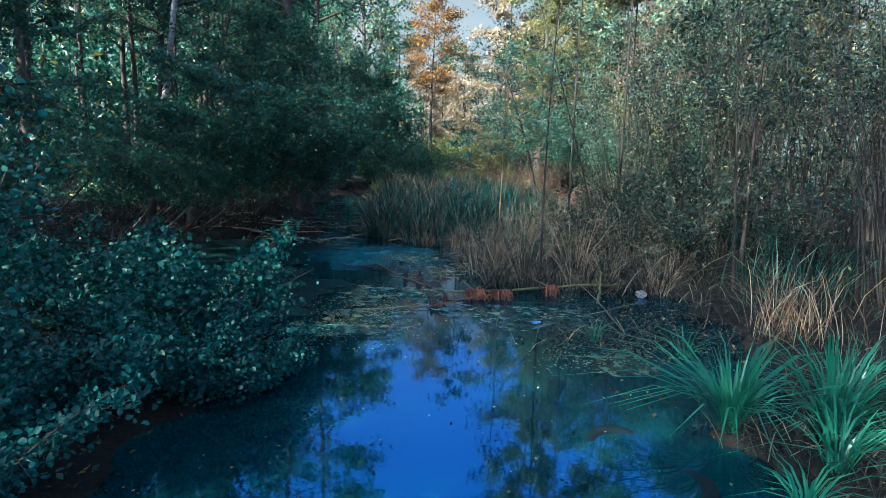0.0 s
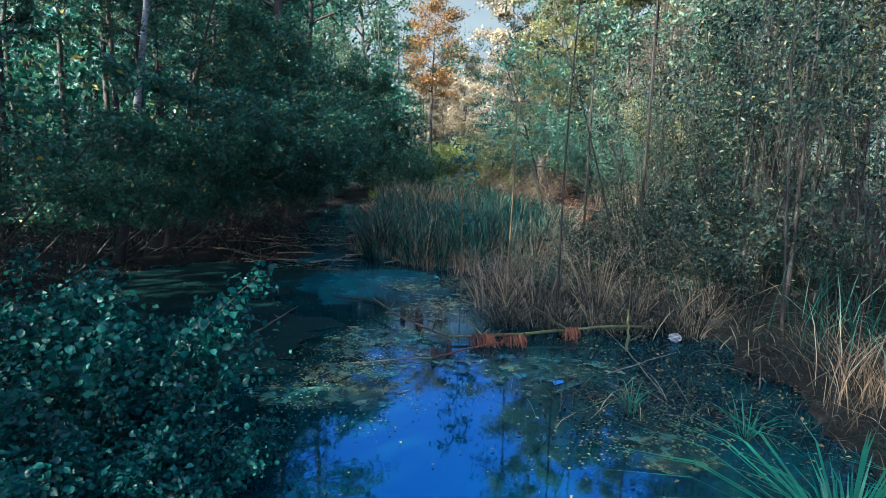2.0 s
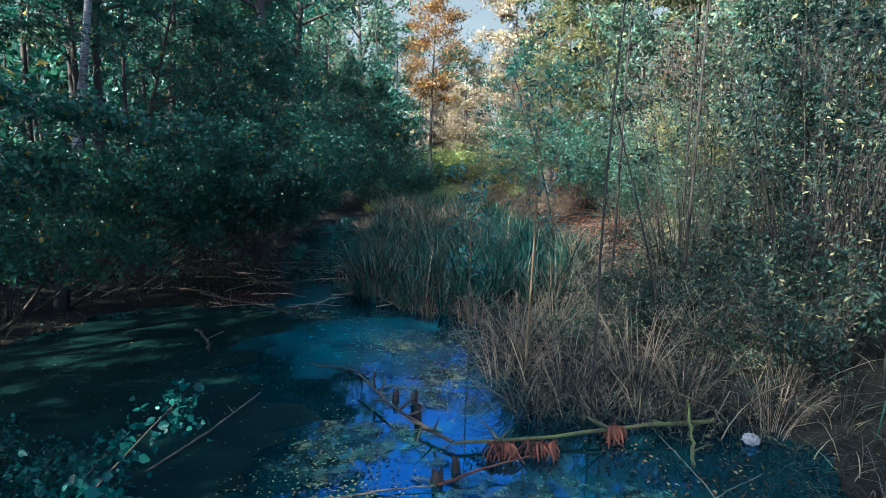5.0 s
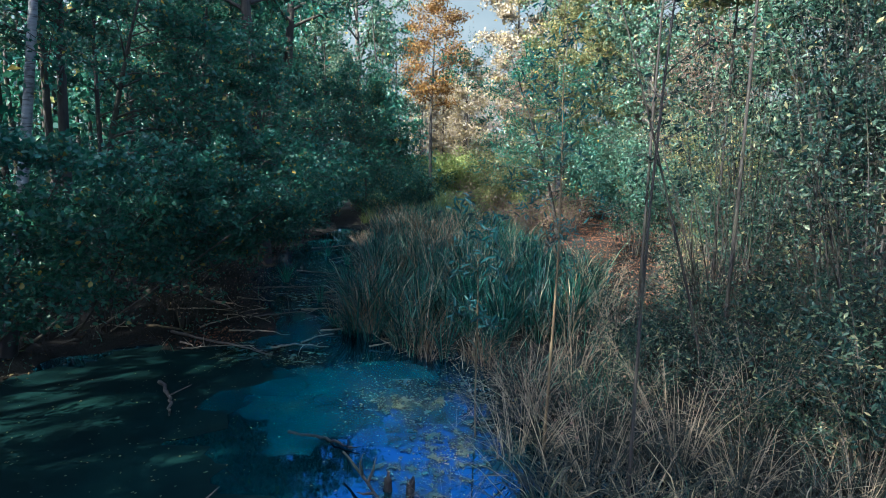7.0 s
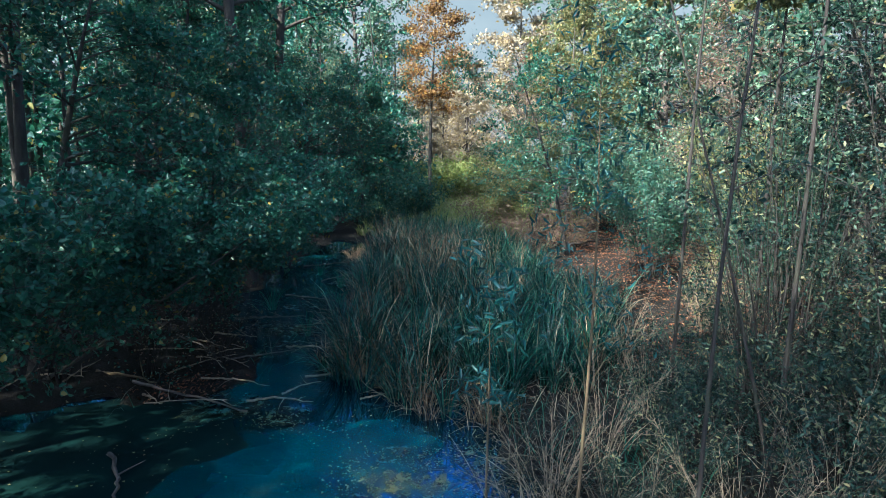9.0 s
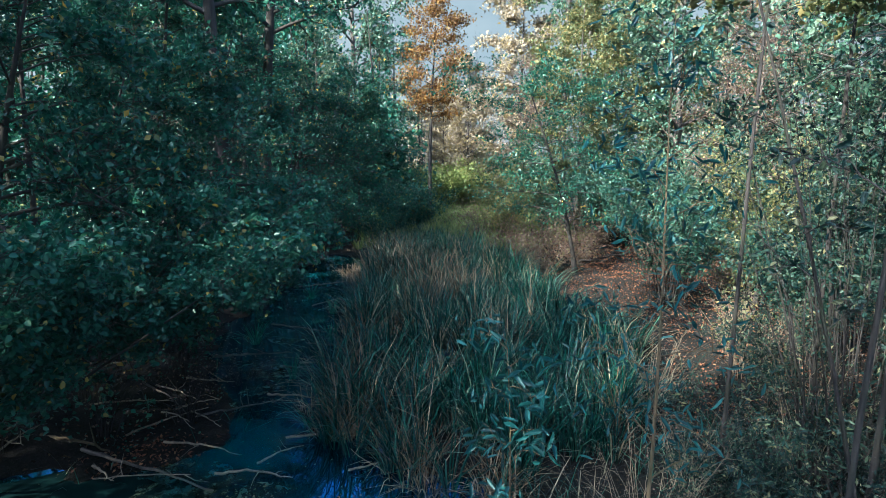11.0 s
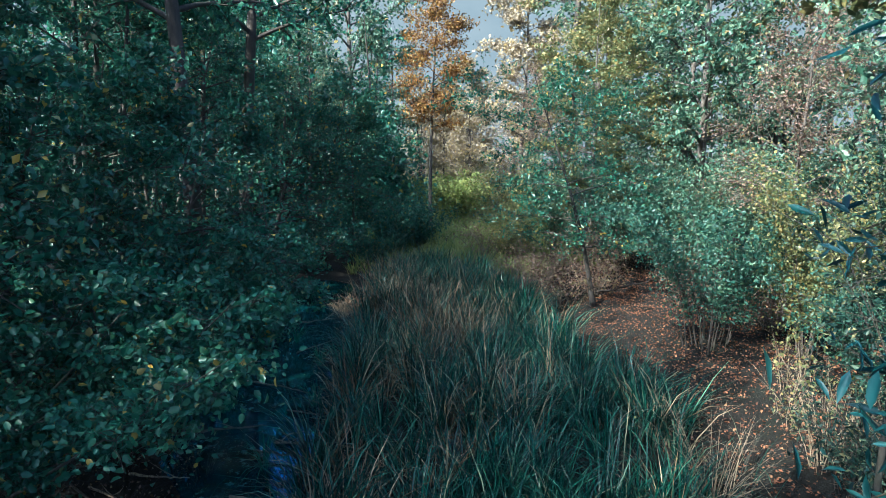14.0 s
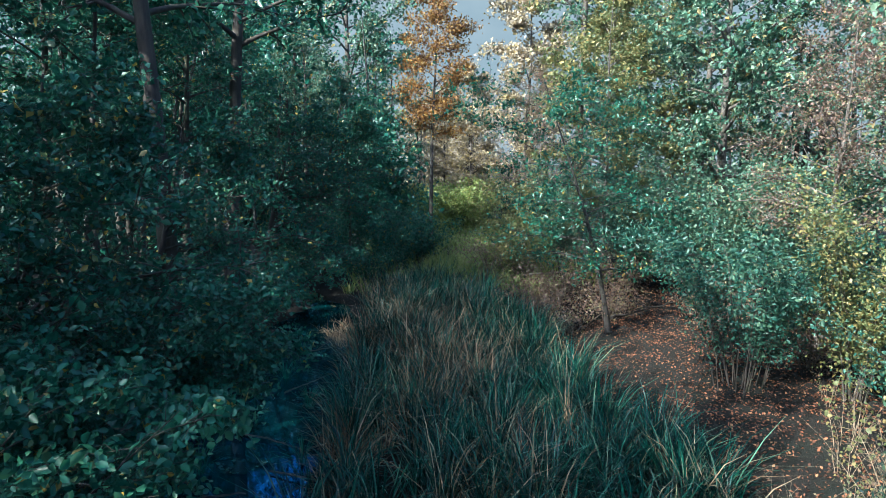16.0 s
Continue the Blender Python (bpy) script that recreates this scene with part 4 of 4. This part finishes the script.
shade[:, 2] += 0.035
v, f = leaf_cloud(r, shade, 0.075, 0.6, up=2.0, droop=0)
stuff("shaded_litter", "leaves on the shaded bank with the shade put into their colour", "litter", v, f, WET_SHADE_LITTER)
c[:, 2] += 0.035
v, f = leaf_cloud(r, c, 0.075, 0.6, up=2.0, droop=0)
fine = field(r, 22000, 1.8, 9, 3, 21, lambda x, y: (pond_side(x, y) > -0.1) * (0.3 + 0.7 * patchy(x, y, 2.1, 1.0)))
fine[:, 2] += 0.03
v2, f2 = leaf_cloud(r, fine, 0.042, 0.6, up=2.0, droop=0)
# sun patch painted with a spot of the brighter litter leaves
spot = field(r, 1500, -5.2, -2.2, 16.2, 18.0, lambda x, y: (pond_side(x, y) > 0.0) * np.exp(-((x + 3.7) / 0.8) ** 2 - ((y - 17.2) / 0.4) ** 2))
spot[:, 2] += 0.04
v3, f3 = leaf_cloud(r, spot, 0.075, 0.6, up=2.0, droop=0)
stuff("sun_patch_litter", "rust-red fallen leaves coloured as a sun patch on the shaded shore", "litter", v3, f3, LITTER)
stuff("marsh_litter", "small dead leaves and bits on the marsh floor", "litter", v2, f2, WET_SHADE_LITTER)
stuff("leaf_litter", "fallen brown and rust-coloured leaves on the ground", "litter", v, f, LITTER)


def mats(x, y):
    g = np.exp(-((x + 0.75) / 0.85) ** 2 - ((y - 8.9) / 0.9) ** 2) + np.exp(-((x - 1.0) / 1.0) ** 2 - ((y - 14.3) / 0.8) ** 2) * 0.9 + np.exp(-((x - 2.5) / 0.8) ** 2 - ((y - 7.5) / 0.7) ** 2)
    g += 0.9 * np.exp(-((x + 0.5) / 0.6) ** 2 - ((y - 10.5) / 0.7) ** 2) + 0.05 * np.exp(-((x + 3.6) / 2.0) ** 2 - ((y - 12.5) / 2.5) ** 2)
    g += 0.7 * np.exp(-((x + 1.9) / 0.9) ** 2 - ((y - 15.9) / 0.4) ** 2) + 0.5 * np.exp(-((x + 3.9) / 0.6) ** 2 - ((y - 9.0) / 0.4) ** 2) + 0.6 * np.exp(-((x - 0.2) / 0.5) ** 2 - ((y - 12.8) / 0.9) ** 2) + 0.7 * np.exp(-((x + 0.3) / 0.5) ** 2 - ((y - 14.3) / 0.7) ** 2)
    return np.clip(g, 0, 1) * patchy(x * 2.2, y * 2.2, 1.3) + 0.006


x, y = r.uniform(-6.5, 5, 260000), r.uniform(3, 34, 260000)
ok = (pond_side(x, y) < 0.05) & (mats(x, y) > r.uniform(0, 1, 260000) * np.where(y < 18, 1, 2.5))
c = np.stack([x[ok], y[ok], r.uniform(0.018, 0.026, ok.sum())], 1)
v, f = leaf_cloud(r, c, 0.036, 0.8, up=9.0, droop=0)
stuff("floating_leaves", "yellowish duckweed and small leaves floating in patches", "leaves", v, f, DUCKWEED)
def algae(name, label, seed, m, spots, size, lift):
    g = np.random.default_rng(seed)
    vs, fs, n = [], [], 0
    for cx, cy, rx, ry, k in spots:
        for _ in range(k):
            x, y, rad = g.normal(cx, rx * 0.6), g.normal(cy, ry * 0.6), g.uniform(0.5, 1.2) * size
            th = np.arange(12) * np.pi / 6
            rr = rad * g.uniform(0.6, 1.25, 12)
            z = lift + (0.00006 if m is DARK_SHEET else 0.0003) * (n // 12)
            vs.append(np.stack([x + rr * np.cos(th) * 1.3, y + rr * np.sin(th), np.full(12, z)], 1))
            fs.append(np.arange(12)[None] + n)
            n += 12
    stuff(name, label, "algae", np.concatenate(vs), [np.concatenate(fs)], m)


algae("algae_film", "torn turquoise and olive algae film on the water", 33, ALGAE, [(-0.8, 8.8, 0.95, 0.8, 9), (0.5, 13.6, 0.9, 1.2, 10), (-0.5, 10.5, 0.55, 0.6, 9), (2.6, 7.0, 0.6, 0.4, 3), (-3.9, 9.1, 0.6, 0.4, 4), (-2.6, 16.1, 0.9, 0.3, 4), (-2.6, 22.5, 0.9, 2.5, 8), (1.6, 9.2, 0.6, 0.4, 4)], 0.5, 0.009)
algae("algae_bloom", "soft teal bloom of algae just under the surface", 34, BLOOM, [(-0.9, 14.9, 1.2, 1.6, 15), (-0.6, 12.8, 0.7, 1.2, 4), (-2.4, 18.2, 0.5, 1.2, 4)], 0.6, 0.008)
# added dark sheet over the left water, standing in for shade
algae("dark_sheet", "dull dark green sheet added to keep the shaded water dark", 35, DARK_SHEET, [(-4.2, 11.6, 1.5, 1.6, 32), (-5.6, 12.2, 0.7, 1.2, 10), (-4.0, 14.6, 1.2, 1.4, 22), (-2.9, 10.6, 0.8, 1.2, 10), (-5.2, 14.2, 1.0, 1.2, 12), (-5.6, 13.4, 0.9, 1.3, 20)], 0.75, 0.0008)
c = field(r, 7000, 0.9, 5.2, 5.5, 12.5, lambda x, y: (pond_side(x, y) < 0.1) * np.exp(-(np.maximum(2.6 - x, 0) / 0.8) ** 2 - ((y - 9.0) / 2.2) ** 2) * (0.25 + 0.75 * patchy(x, y, 2.4)))
c[:, 2] = 0.02
v, f = leaf_cloud(r, c, 0.06, 0.6, up=3.0, droop=0)
stuff("sunken_litter", "brown leaves caught on the floating mat", "litter", v, f, WET_SHADE_LITTER)
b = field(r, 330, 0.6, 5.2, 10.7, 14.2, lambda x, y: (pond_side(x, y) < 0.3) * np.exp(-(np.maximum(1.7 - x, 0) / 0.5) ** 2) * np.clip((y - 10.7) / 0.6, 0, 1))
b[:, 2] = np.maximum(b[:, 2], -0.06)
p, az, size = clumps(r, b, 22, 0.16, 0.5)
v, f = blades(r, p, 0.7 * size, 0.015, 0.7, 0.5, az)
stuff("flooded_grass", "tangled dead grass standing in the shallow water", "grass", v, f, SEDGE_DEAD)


# ---- sedge tufts on the near shore ----
def sedge_tuft(name, label, seed, x, y, n, length, width=0.016):
    g = np.random.default_rng(seed)
    e = root(name, x, y, max(float(ground_z(x, y)), 0.0) - 0.02, label, "sedge", "sedge tufts on the shore")
    forms = []
    for k in range(8):
        vv, ff = blades(g, np.zeros((1, 3)), length, width, 0.35 + 0.11 * k, 0.15 + 0.05 * k, np.zeros(1))
        forms.append(mesh_np("leaf_blade", vv, ff, SEDGE))
    for k in range(n):
        ob = put_part("leaf_blade", forms[int(g.integers(0, 8))], e)
        a = g.uniform(0, 360)
        ob.matrix_basis = pose(0.09 * math.cos(radians(a)) * g.uniform(0, 1), 0.09 * math.sin(radians(a)) * g.uniform(0, 1), 0, 0, 0, a)
    return e


sedge_tuft("sedge_tuft", "lush green sedge tuft with long arching blades", 71, 2.9, 5.15, 125, 0.95, 0.024)
sedge_tuft("sedge_tuft", "lush green sedge tuft with long arching blades", 72, 3.75, 5.0, 120, 0.95, 0.024)
sedge_tuft("sedge_tuft", "low spreading green sedge tuft", 73, 3.35, 4.35, 45, 0.6, 0.024)
sedge_tuft("sedge_tuft", "low spreading green sedge tuft", 77, 2.85, 3.95, 40, 0.5, 0.022)
sedge_tuft("sedge_tuft", "low spreading green sedge tuft", 78, 3.95, 4.15, 45, 0.6, 0.022)
sedge_tuft("sedge_tuft", "green sedge tuft half hidden on the shore", 74, 4.35, 5.6, 60, 0.7, 0.018)
sedge_tuft("sedge_tuft", "small drying sedge tuft at the water", 75, 3.45, 7.35, 30, 0.4, 0.012)
for k, (x, y) in enumerate([(-2.3, 20.4), (-1.9, 22.9), (-3.6, 22.6), (-2.2, 25.4), (-3.1, 27.2), (-1.6, 18.2), (0.2, 16.9)]):
    sedge_tuft("sedge_tuft", "green sedge tussock standing in the channel", 80 + k, x, y, 40, 0.6, 0.014)
sedge_tuft("sedge_tuft", "fallen bunch of green sedge on the mat", 76, 2.45, 7.95, 26, 0.42, 0.012)


# ---- the fallen mossy branch, stumps and sticks ----
def branch(name, label, category, path, r0, r1, m, twig=0, seed=1, sides=7):
    """A lying branch through the given places, uneven, with short side twigs as parts."""
    g = np.random.default_rng(seed)
    path = np.array(path, float)
    s = np.linspace(0, 1, len(path))
    t = np.linspace(0, 1, 14)
    p = np.stack([np.interp(t, s, path[:, k]) for k in range(3)], 1)
    p[1:-1] = (p[:-2] + 2 * p[1:-1] + p[2:]) / 4
    p += g.normal(0, r0 * 0.35, p.shape)
    base = p[0].copy()
    e = root(name, *base, label, category)
    vv, ff = tube(p - base, (r0 + (r1 - r0) * t) * g.uniform(0.85, 1.15, 14), sides)
    put_part("stem", mesh_np("stem", vv, [ff], m, True), e)
    for k in range(twig):
        q0 = p[int(g.integers(2, 13))] - base
        d = unit(g.normal(0, 1, 3) + [0, 0, 0.6]) * g.uniform(0.15, 0.45)
        vv, ff = tube([q0, q0 + d * 0.5 + g.normal(0, 0.02, 3), q0 + d], [r1 * 0.8 + 0.004, r1 * 0.5 + 0.003, 0.002], 4)
        put_part("twig", mesh_np("twig", vv, [ff], m, True), e)
    return e


branch("fallen_branch", "fallen moss-covered branch lying across the pond", "branch",
       [(0.5, 10.45, 0.08), (1.4, 10.5, 0.10), (2.6, 10.75, 0.14), (3.2, 10.75, 0.18), (3.8, 10.95, 0.13)], 0.02, 0.028, MOSSY, 9, 3)
branch("fallen_branch", "bare dark end of a fallen branch rising from the pond", "branch", [(-0.75, 12.3, 0.2), (-0.2, 11.25, 0.14), (0.5, 10.45, 0.08)], 0.014, 0.022, BARK_DARK, 10, 5)
branch("mossy_stick", "short mossy branch propped upright on the fallen branch", "branch", [(3.1, 10.0, 0.02), (3.25, 10.4, 0.2), (3.4, 10.9, 0.42)], 0.024, 0.012, MOSSY, 2, 4)
for k, (a, bb, rr, m) in enumerate([((-2.75, 9.9, -0.02), (-1.9, 11.4, 0.28), 0.018, TWIG_GREY), ((-3.95, 14.9, 0.03), (-3.3, 13.6, 0.03), 0.035, TWIG_GREY), ((-0.9, 9.35, 0.02), (0.3, 9.6, 0.04), 0.014, TWIG_GREY),
                                    ((-1.6, 13.2, 0.02), (-0.7, 12.7, 0.03), 0.03, ROT), ((0.3, 9.6, 0.05), (1.3, 10.0, 0.16), 0.018, ROOT_RED), ((-4.6, 17.0, 0.2), (-2.5, 16.2, 0.05), 0.03, TWIG_GREY),
                                    ((-5.4, 17.4, 0.25), (-4.2, 17.0, 0.2), 0.03, BARK_TAN), ((-3.4, 18.2, 0.2), (-2.2, 19.0, 0.15), 0.02, TWIG_GREY), ((-2.6, 20.8, 0.1), (-1.5, 20.4, 0.1), 0.025, TWIG_GREY),
                                    ((-4.8, 19.4, 0.3), (-3.6, 18.3, 0.2), 0.02, TWIG_GREY), ((2.5, 9.0, 0.05), (3.7, 9.7, 0.12), 0.009, TWIG_GREY), ((3.0, 8.4, 0.02), (2.6, 9.8, 0.5), 0.010, TWIG_GREY),
                                    ((4.3, 8.6, 0.02), (5.1, 10.1, 0.25), 0.010, TWIG_GREY), ((6.2, 31.0, 0.6), (8.6, 32.0, 0.9), 0.05, BARK_DARK), ((4.6, 37.6, 0.7), (6.5, 37.0, 1.0), 0.07, BARK_DARK),
                                    ((-2.4, 22.6, 0.05), (-1.2, 21.9, 0.12), 0.02, TWIG_GREY), ((-1.0, 18.2, 0.06), (0.3, 17.6, 0.12), 0.02, TWIG_GREY), ((-0.6, 17.3, 0.03), (0.9, 16.9, 0.06), 0.016, BARK_TAN), ((-3.9, 28.6, 0.03), (-2.3, 29.4, 0.08), 0.03, TWIG_GREY), ((-3.6, 24.2, 0.03), (-2.1, 23.4, 0.07), 0.025, TWIG_GREY), ((-4.2, 21.4, 0.1), (-2.6, 21.9, 0.04), 0.03, TWIG_GREY), ((-2.9, 26.2, 0.02), (-1.9, 27.4, 0.1), 0.02, TWIG_GREY)]):
    mid = [(a[n] + bb[n]) / 2 + (0.06 if n < 2 else 0.0) for n in range(3)]
    branch("fallen_stick", "dead grey stick lying by the water" if m is TWIG_GREY else "dark dead branch lying by the water", "stick", [a, mid, bb], rr, rr * 0.4, m, 2 if rr > 0.015 else 0, 100 + k, 5)
g = np.random.default_rng(140)
# sticks in the lit bark colour brighten the dark bank
for k in range(26):
    x, y = (g.uniform(-6.6, -2.6), g.uniform(16.4, 20.0)) if k < 16 else (g.uniform(-2.4, -0.2), g.uniform(16.6, 21.5))
    a, ln = g.uniform(-0.9, 0.9), g.uniform(0.5, 1.5)
    z = max(float(ground_z(x, y)), 0.0) + 0.04
    x1, y1 = x + ln * math.cos(a), y + ln * math.sin(a)
    z1 = max(float(ground_z(x1, y1)), 0.0) + 0.04 + g.uniform(0, 0.18)
    branch("fallen_stick", "pale weathered stick lying on the damp bank", "stick", [(x, y, z), ((x + x1) / 2, (y + y1) / 2 + g.normal(0, 0.08), (z + z1) / 2 + 0.03), (x1, y1, z1)],
           g.uniform(0.012, 0.026), 0.006, TWIG_TAN_LIT, 2, 150 + k, 5)
branch("mossy_log", "rotting log with green moss on the shaded bank", "log", [(-9.4, 20.3, 0.42), (-8.2, 20.0, 0.4), (-6.9, 19.2, 0.36)], 0.1, 0.07, MOSSY, 2, 8)


def stump(name, label, x, y, h, r0, m, seed, rag=0.35):
    """A rotten stump: flared foot, ragged broken top."""
    g = np.random.default_rng(seed)
    n = 14
    th = np.arange(n) * 2 * np.pi / n
    rings = []
    for s, w in ((0, 1.5), (0.15, 1.15), (0.5, 0.95), (0.8, 0.9), (1.0, 0.78), (0.85, 0.45), (0.7, 0.1)):
        jag = g.uniform(1 - rag, 1 + rag, n) if s == 1.0 else g.uniform(0.95, 1.05, n)
        rr = r0 * w * g.uniform(0.85, 1.15, n)
        rings.append(np.stack([rr * np.cos(th), rr * np.sin(th), h * s * jag], 1))
    vv = np.concatenate(rings)
    i, j = np.meshgrid(np.arange(6), np.arange(n), indexing="ij")
    k = (j + 1) % n
    ff = np.stack([i * n + j, i * n + k, (i + 1) * n + k, (i + 1) * n + j], -1).reshape(-1, 4)
    ob = new(name, mesh_np(name, vv, [ff], m))
    ob.matrix_basis = pose(x, y, -0.08)
    return tagged(ob, label, "stump", "stumps in the water")


stump("tree_stump", "black rotten stump standing in the water", 0.3, 9.75, 0.2, 0.07, ROT, 1)
stump("tree_stump", "black rotten stump standing in the water", 0.1, 11.1, 0.26, 0.05, ROT, 2)
stump("tree_stump", "small black stump beside the fallen branch", 0.5, 9.95, 0.22, 0.05, ROT, 3)
stump("tree_stump", "thin black rotten stub beside the branch", 0.05, 11.7, 0.24, 0.05, ROT, 4)
stump("tree_stump", "short black stub beside the branch", -0.2, 11.8, 0.22, 0.05, ROT, 5)


def root_mass(seed, x, y, w, h, label):
    """A hanging fringe of rust-red alder roots."""
    g = np.random.default_rng(seed)
    e = root("alder_roots", x, y, 0.0, label, "roots", "root masses under the branch")
    for k in range(34):
        a = g.uniform(-w, w)
        d = g.normal(0, 0.06)
        p = [(a * 0.8, d * 0.4, h * g.uniform(0.8, 1.1)), (a + g.normal(0, 0.03), d - 0.03, h * 0.5), (a * 1.1 + g.normal(0, 0.04), d * 1.6, -0.05)]
        vv, ff = tube(p, [0.018, 0.014, 0.006], 5)
        put_part("root", mesh_np("root", vv, [ff], ROOT_RED, True), e)
    return e


root_mass(1, 1.05, 10.25, 0.2, 0.18, "rust-red fringe of alder roots above the water")
root_mass(2, 1.5, 10.3, 0.22, 0.16, "rust-red fringe of alder roots above the water")
root_mass(3, 2.45, 10.7, 0.13, 0.17, "dark rust-red roots under the mossy branch")


# ---- litter in the water ----
def plain_mat(name, col, rough):
    m, nt, p = node_mat(name)
    n = tex_noise(nt, 7, 5)
    nt.links.new(ramp(nt, n, [(0.3, tuple(c * 0.5 for c in col)), (0.7, col)]), p.inputs["Base Color"])
    p.inputs["Roughness"].default_value = rough
    bump(nt, p, n, 0.3, 0.01)
    return m


RUBBER = plain_mat("old_rubber", (0.005, 0.011, 0.013), 0.75)
RUBBER.node_tree.nodes["Principled BSDF"].inputs["Specular IOR Level"].default_value = 0.1
WHITE_PLASTIC = plain_mat("weathered_plastic", (0.22, 0.22, 0.23), 0.5)
BLUE_PLASTIC = plain_mat("blue_plastic", (0.08, 0.25, 0.7), 0.35)


def tyre(x, y, z, tilt, turn):
    e = root("car_tyre", x, y, z, "old black car tyre half sunk in the pond", "tyre", "tyres in the pond")
    e.matrix_basis = pose(x, y, z, tilt, 0, turn)
    prof = [(0.20, -0.07), (0.26, -0.095), (0.31, -0.085), (0.325, -0.05), (0.33, 0.0), (0.325, 0.05), (0.31, 0.085), (0.26, 0.095), (0.20, 0.07), (0.19, 0.0)]
    n, m = 40, len(prof)
    vv = np.array([(r1 * math.cos(2 * math.pi * k / n), r1 * math.sin(2 * math.pi * k / n), z1) for k in range(n) for r1, z1 in prof])
    i, j = np.meshgrid(np.arange(n), np.arange(m), indexing="ij")
    ff = np.stack([i * m + j, ((i + 1) % n) * m + j, ((i + 1) % n) * m + (j + 1) % m, i * m + (j + 1) % m], -1).reshape(-1, 4)
    put_part("tread", mesh_np("tread", vv, [ff], RUBBER, True), e)


tyre(1.85, 5.0, -0.12, 13, 20)
tyre(2.05, 4.3, -0.105, -10, 70)


def bottle_bag():
    e = root("plastic_bag", 4.08, 10.6, 0.06, "crumpled white plastic bag caught beside dead stems", "bag")
    g = np.random.default_rng(4)
    bm = bmesh.new()
    bmesh.ops.create_icosphere(bm, subdivisions=3, radius=0.13)
    for vx in bm.verts:
        d = vx.co.normalized()
        vx.co = d * (0.085 + 0.05 * noise.noise(d * 2.3) + 0.03 * noise.noise(d * 8.0)) * 1.0
        vx.co.z *= 0.75
    me = bpy.data.meshes.new("sack")
    bm.to_mesh(me)
    bm.free()
    me.materials.append(WHITE_PLASTIC)
    put_part("sack", me, e)


bottle_bag()
scrap = new("plastic_scrap", mesh_np("plastic_scrap", [(0, 0, 0), (0.16, 0.02, 0.01), (0.18, 0.09, 0.015), (0.03, 0.08, 0.02), (0.08, 0.04, 0.035)],
                                     [[(0, 1, 4), (1, 2, 4), (2, 3, 4), (3, 0, 4)]], BLUE_PLASTIC))
scrap.matrix_basis = pose(1.75, 8.7, 0.012, 0, 0, 20)
tagged(scrap, "small blue plastic scrap floating on the pond", "litter")

# bare twiggy shrubs in the marsh
bare = grow_shrub("bare_shrub", "bare grey twiggy shrub standing in the marsh", 81, 1.35, 12.5, 1.6, 1.0, 26, LEAF_PINK, TWIG_TAN_LIT, leaves=60, leaf=0.05, r0=0.0065, group="bare shrubs", twigs=9)
for x, y, t, s in [(2.2, 12.1, 80, 1.0), (3.3, 12.3, 160, 1.05), (4.6, 12.9, 240, 1.1), (2.6, 14.6, 300, 1.0), (5.6, 16.6, 320, 1.1), (3.8, 16.2, 30, 0.9), (0.5, 11.6, 200, 0.55), (3.4, 10.9, 100, 0.6), (6.4, 19.6, 10, 1.1),
                   (4.4, 19.0, 140, 1.0), (1.7, 13.6, 190, 0.9), (5.3, 11.9, 60, 0.9), (2.0, 11.5, 20, 0.6), (2.8, 11.3, 90, 0.7), (3.7, 11.6, 210, 0.75), (4.5, 10.9, 330, 0.7), (0.2, 16.6, 45, 0.7), (-0.9, 17.8, 120, 0.6)]:
    again(bare, x, y, t, s)

brush = grow_shrub("brushwood", "tangle of thin dark bare twigs on the shaded bank", 82, -4.6, 17.6, 1.3, 1.3, 24, LEAF_PINK, BARK_BLACK, leaves=160, leaf=0.055, r0=0.008, group="brushwood of the bank", twigs=10, arch=0.8)
for x, y, t, s in [(-5.8, 17.0, 80, 1.0), (-6.9, 16.9, 160, 1.1), (-5.3, 18.6, 240, 0.9), (-3.6, 18.2, 300, 0.8), (-4.4, 20.2, 20, 1.0), (-3.2, 20.2, 110, 0.7), (-5.0, 22.6, 190, 1.0), (-4.6, 25.2, 270, 1.0), (-7.4, 15.0, 330, 1.0), (-7.2, 18.2, 50, 1.1),
                   (-4.3, 28.4, 130, 0.9), (-7.6, 12.6, 210, 1.0), (-6.6, 10.0, 10, 1.0)]:
    again(brush, x, y, t, s)

# low leafy cover on the shaded bank
c = field(r, 26000, -11, -1.6, 3, 30, lambda x, y: (pond_side(x, y) > 0.15) * patchy(x, y, 1.9, 5.0) ** 2)
c[:, 2] += r.uniform(0.03, 0.24, len(c))
v, f = leaf_cloud(r, c, 0.07, 0.7, up=1.5)
stuff("ground_ivy", "low dark ivy and seedlings on the shaded bank", "ground cover", v, f, LEAF_DEEP)
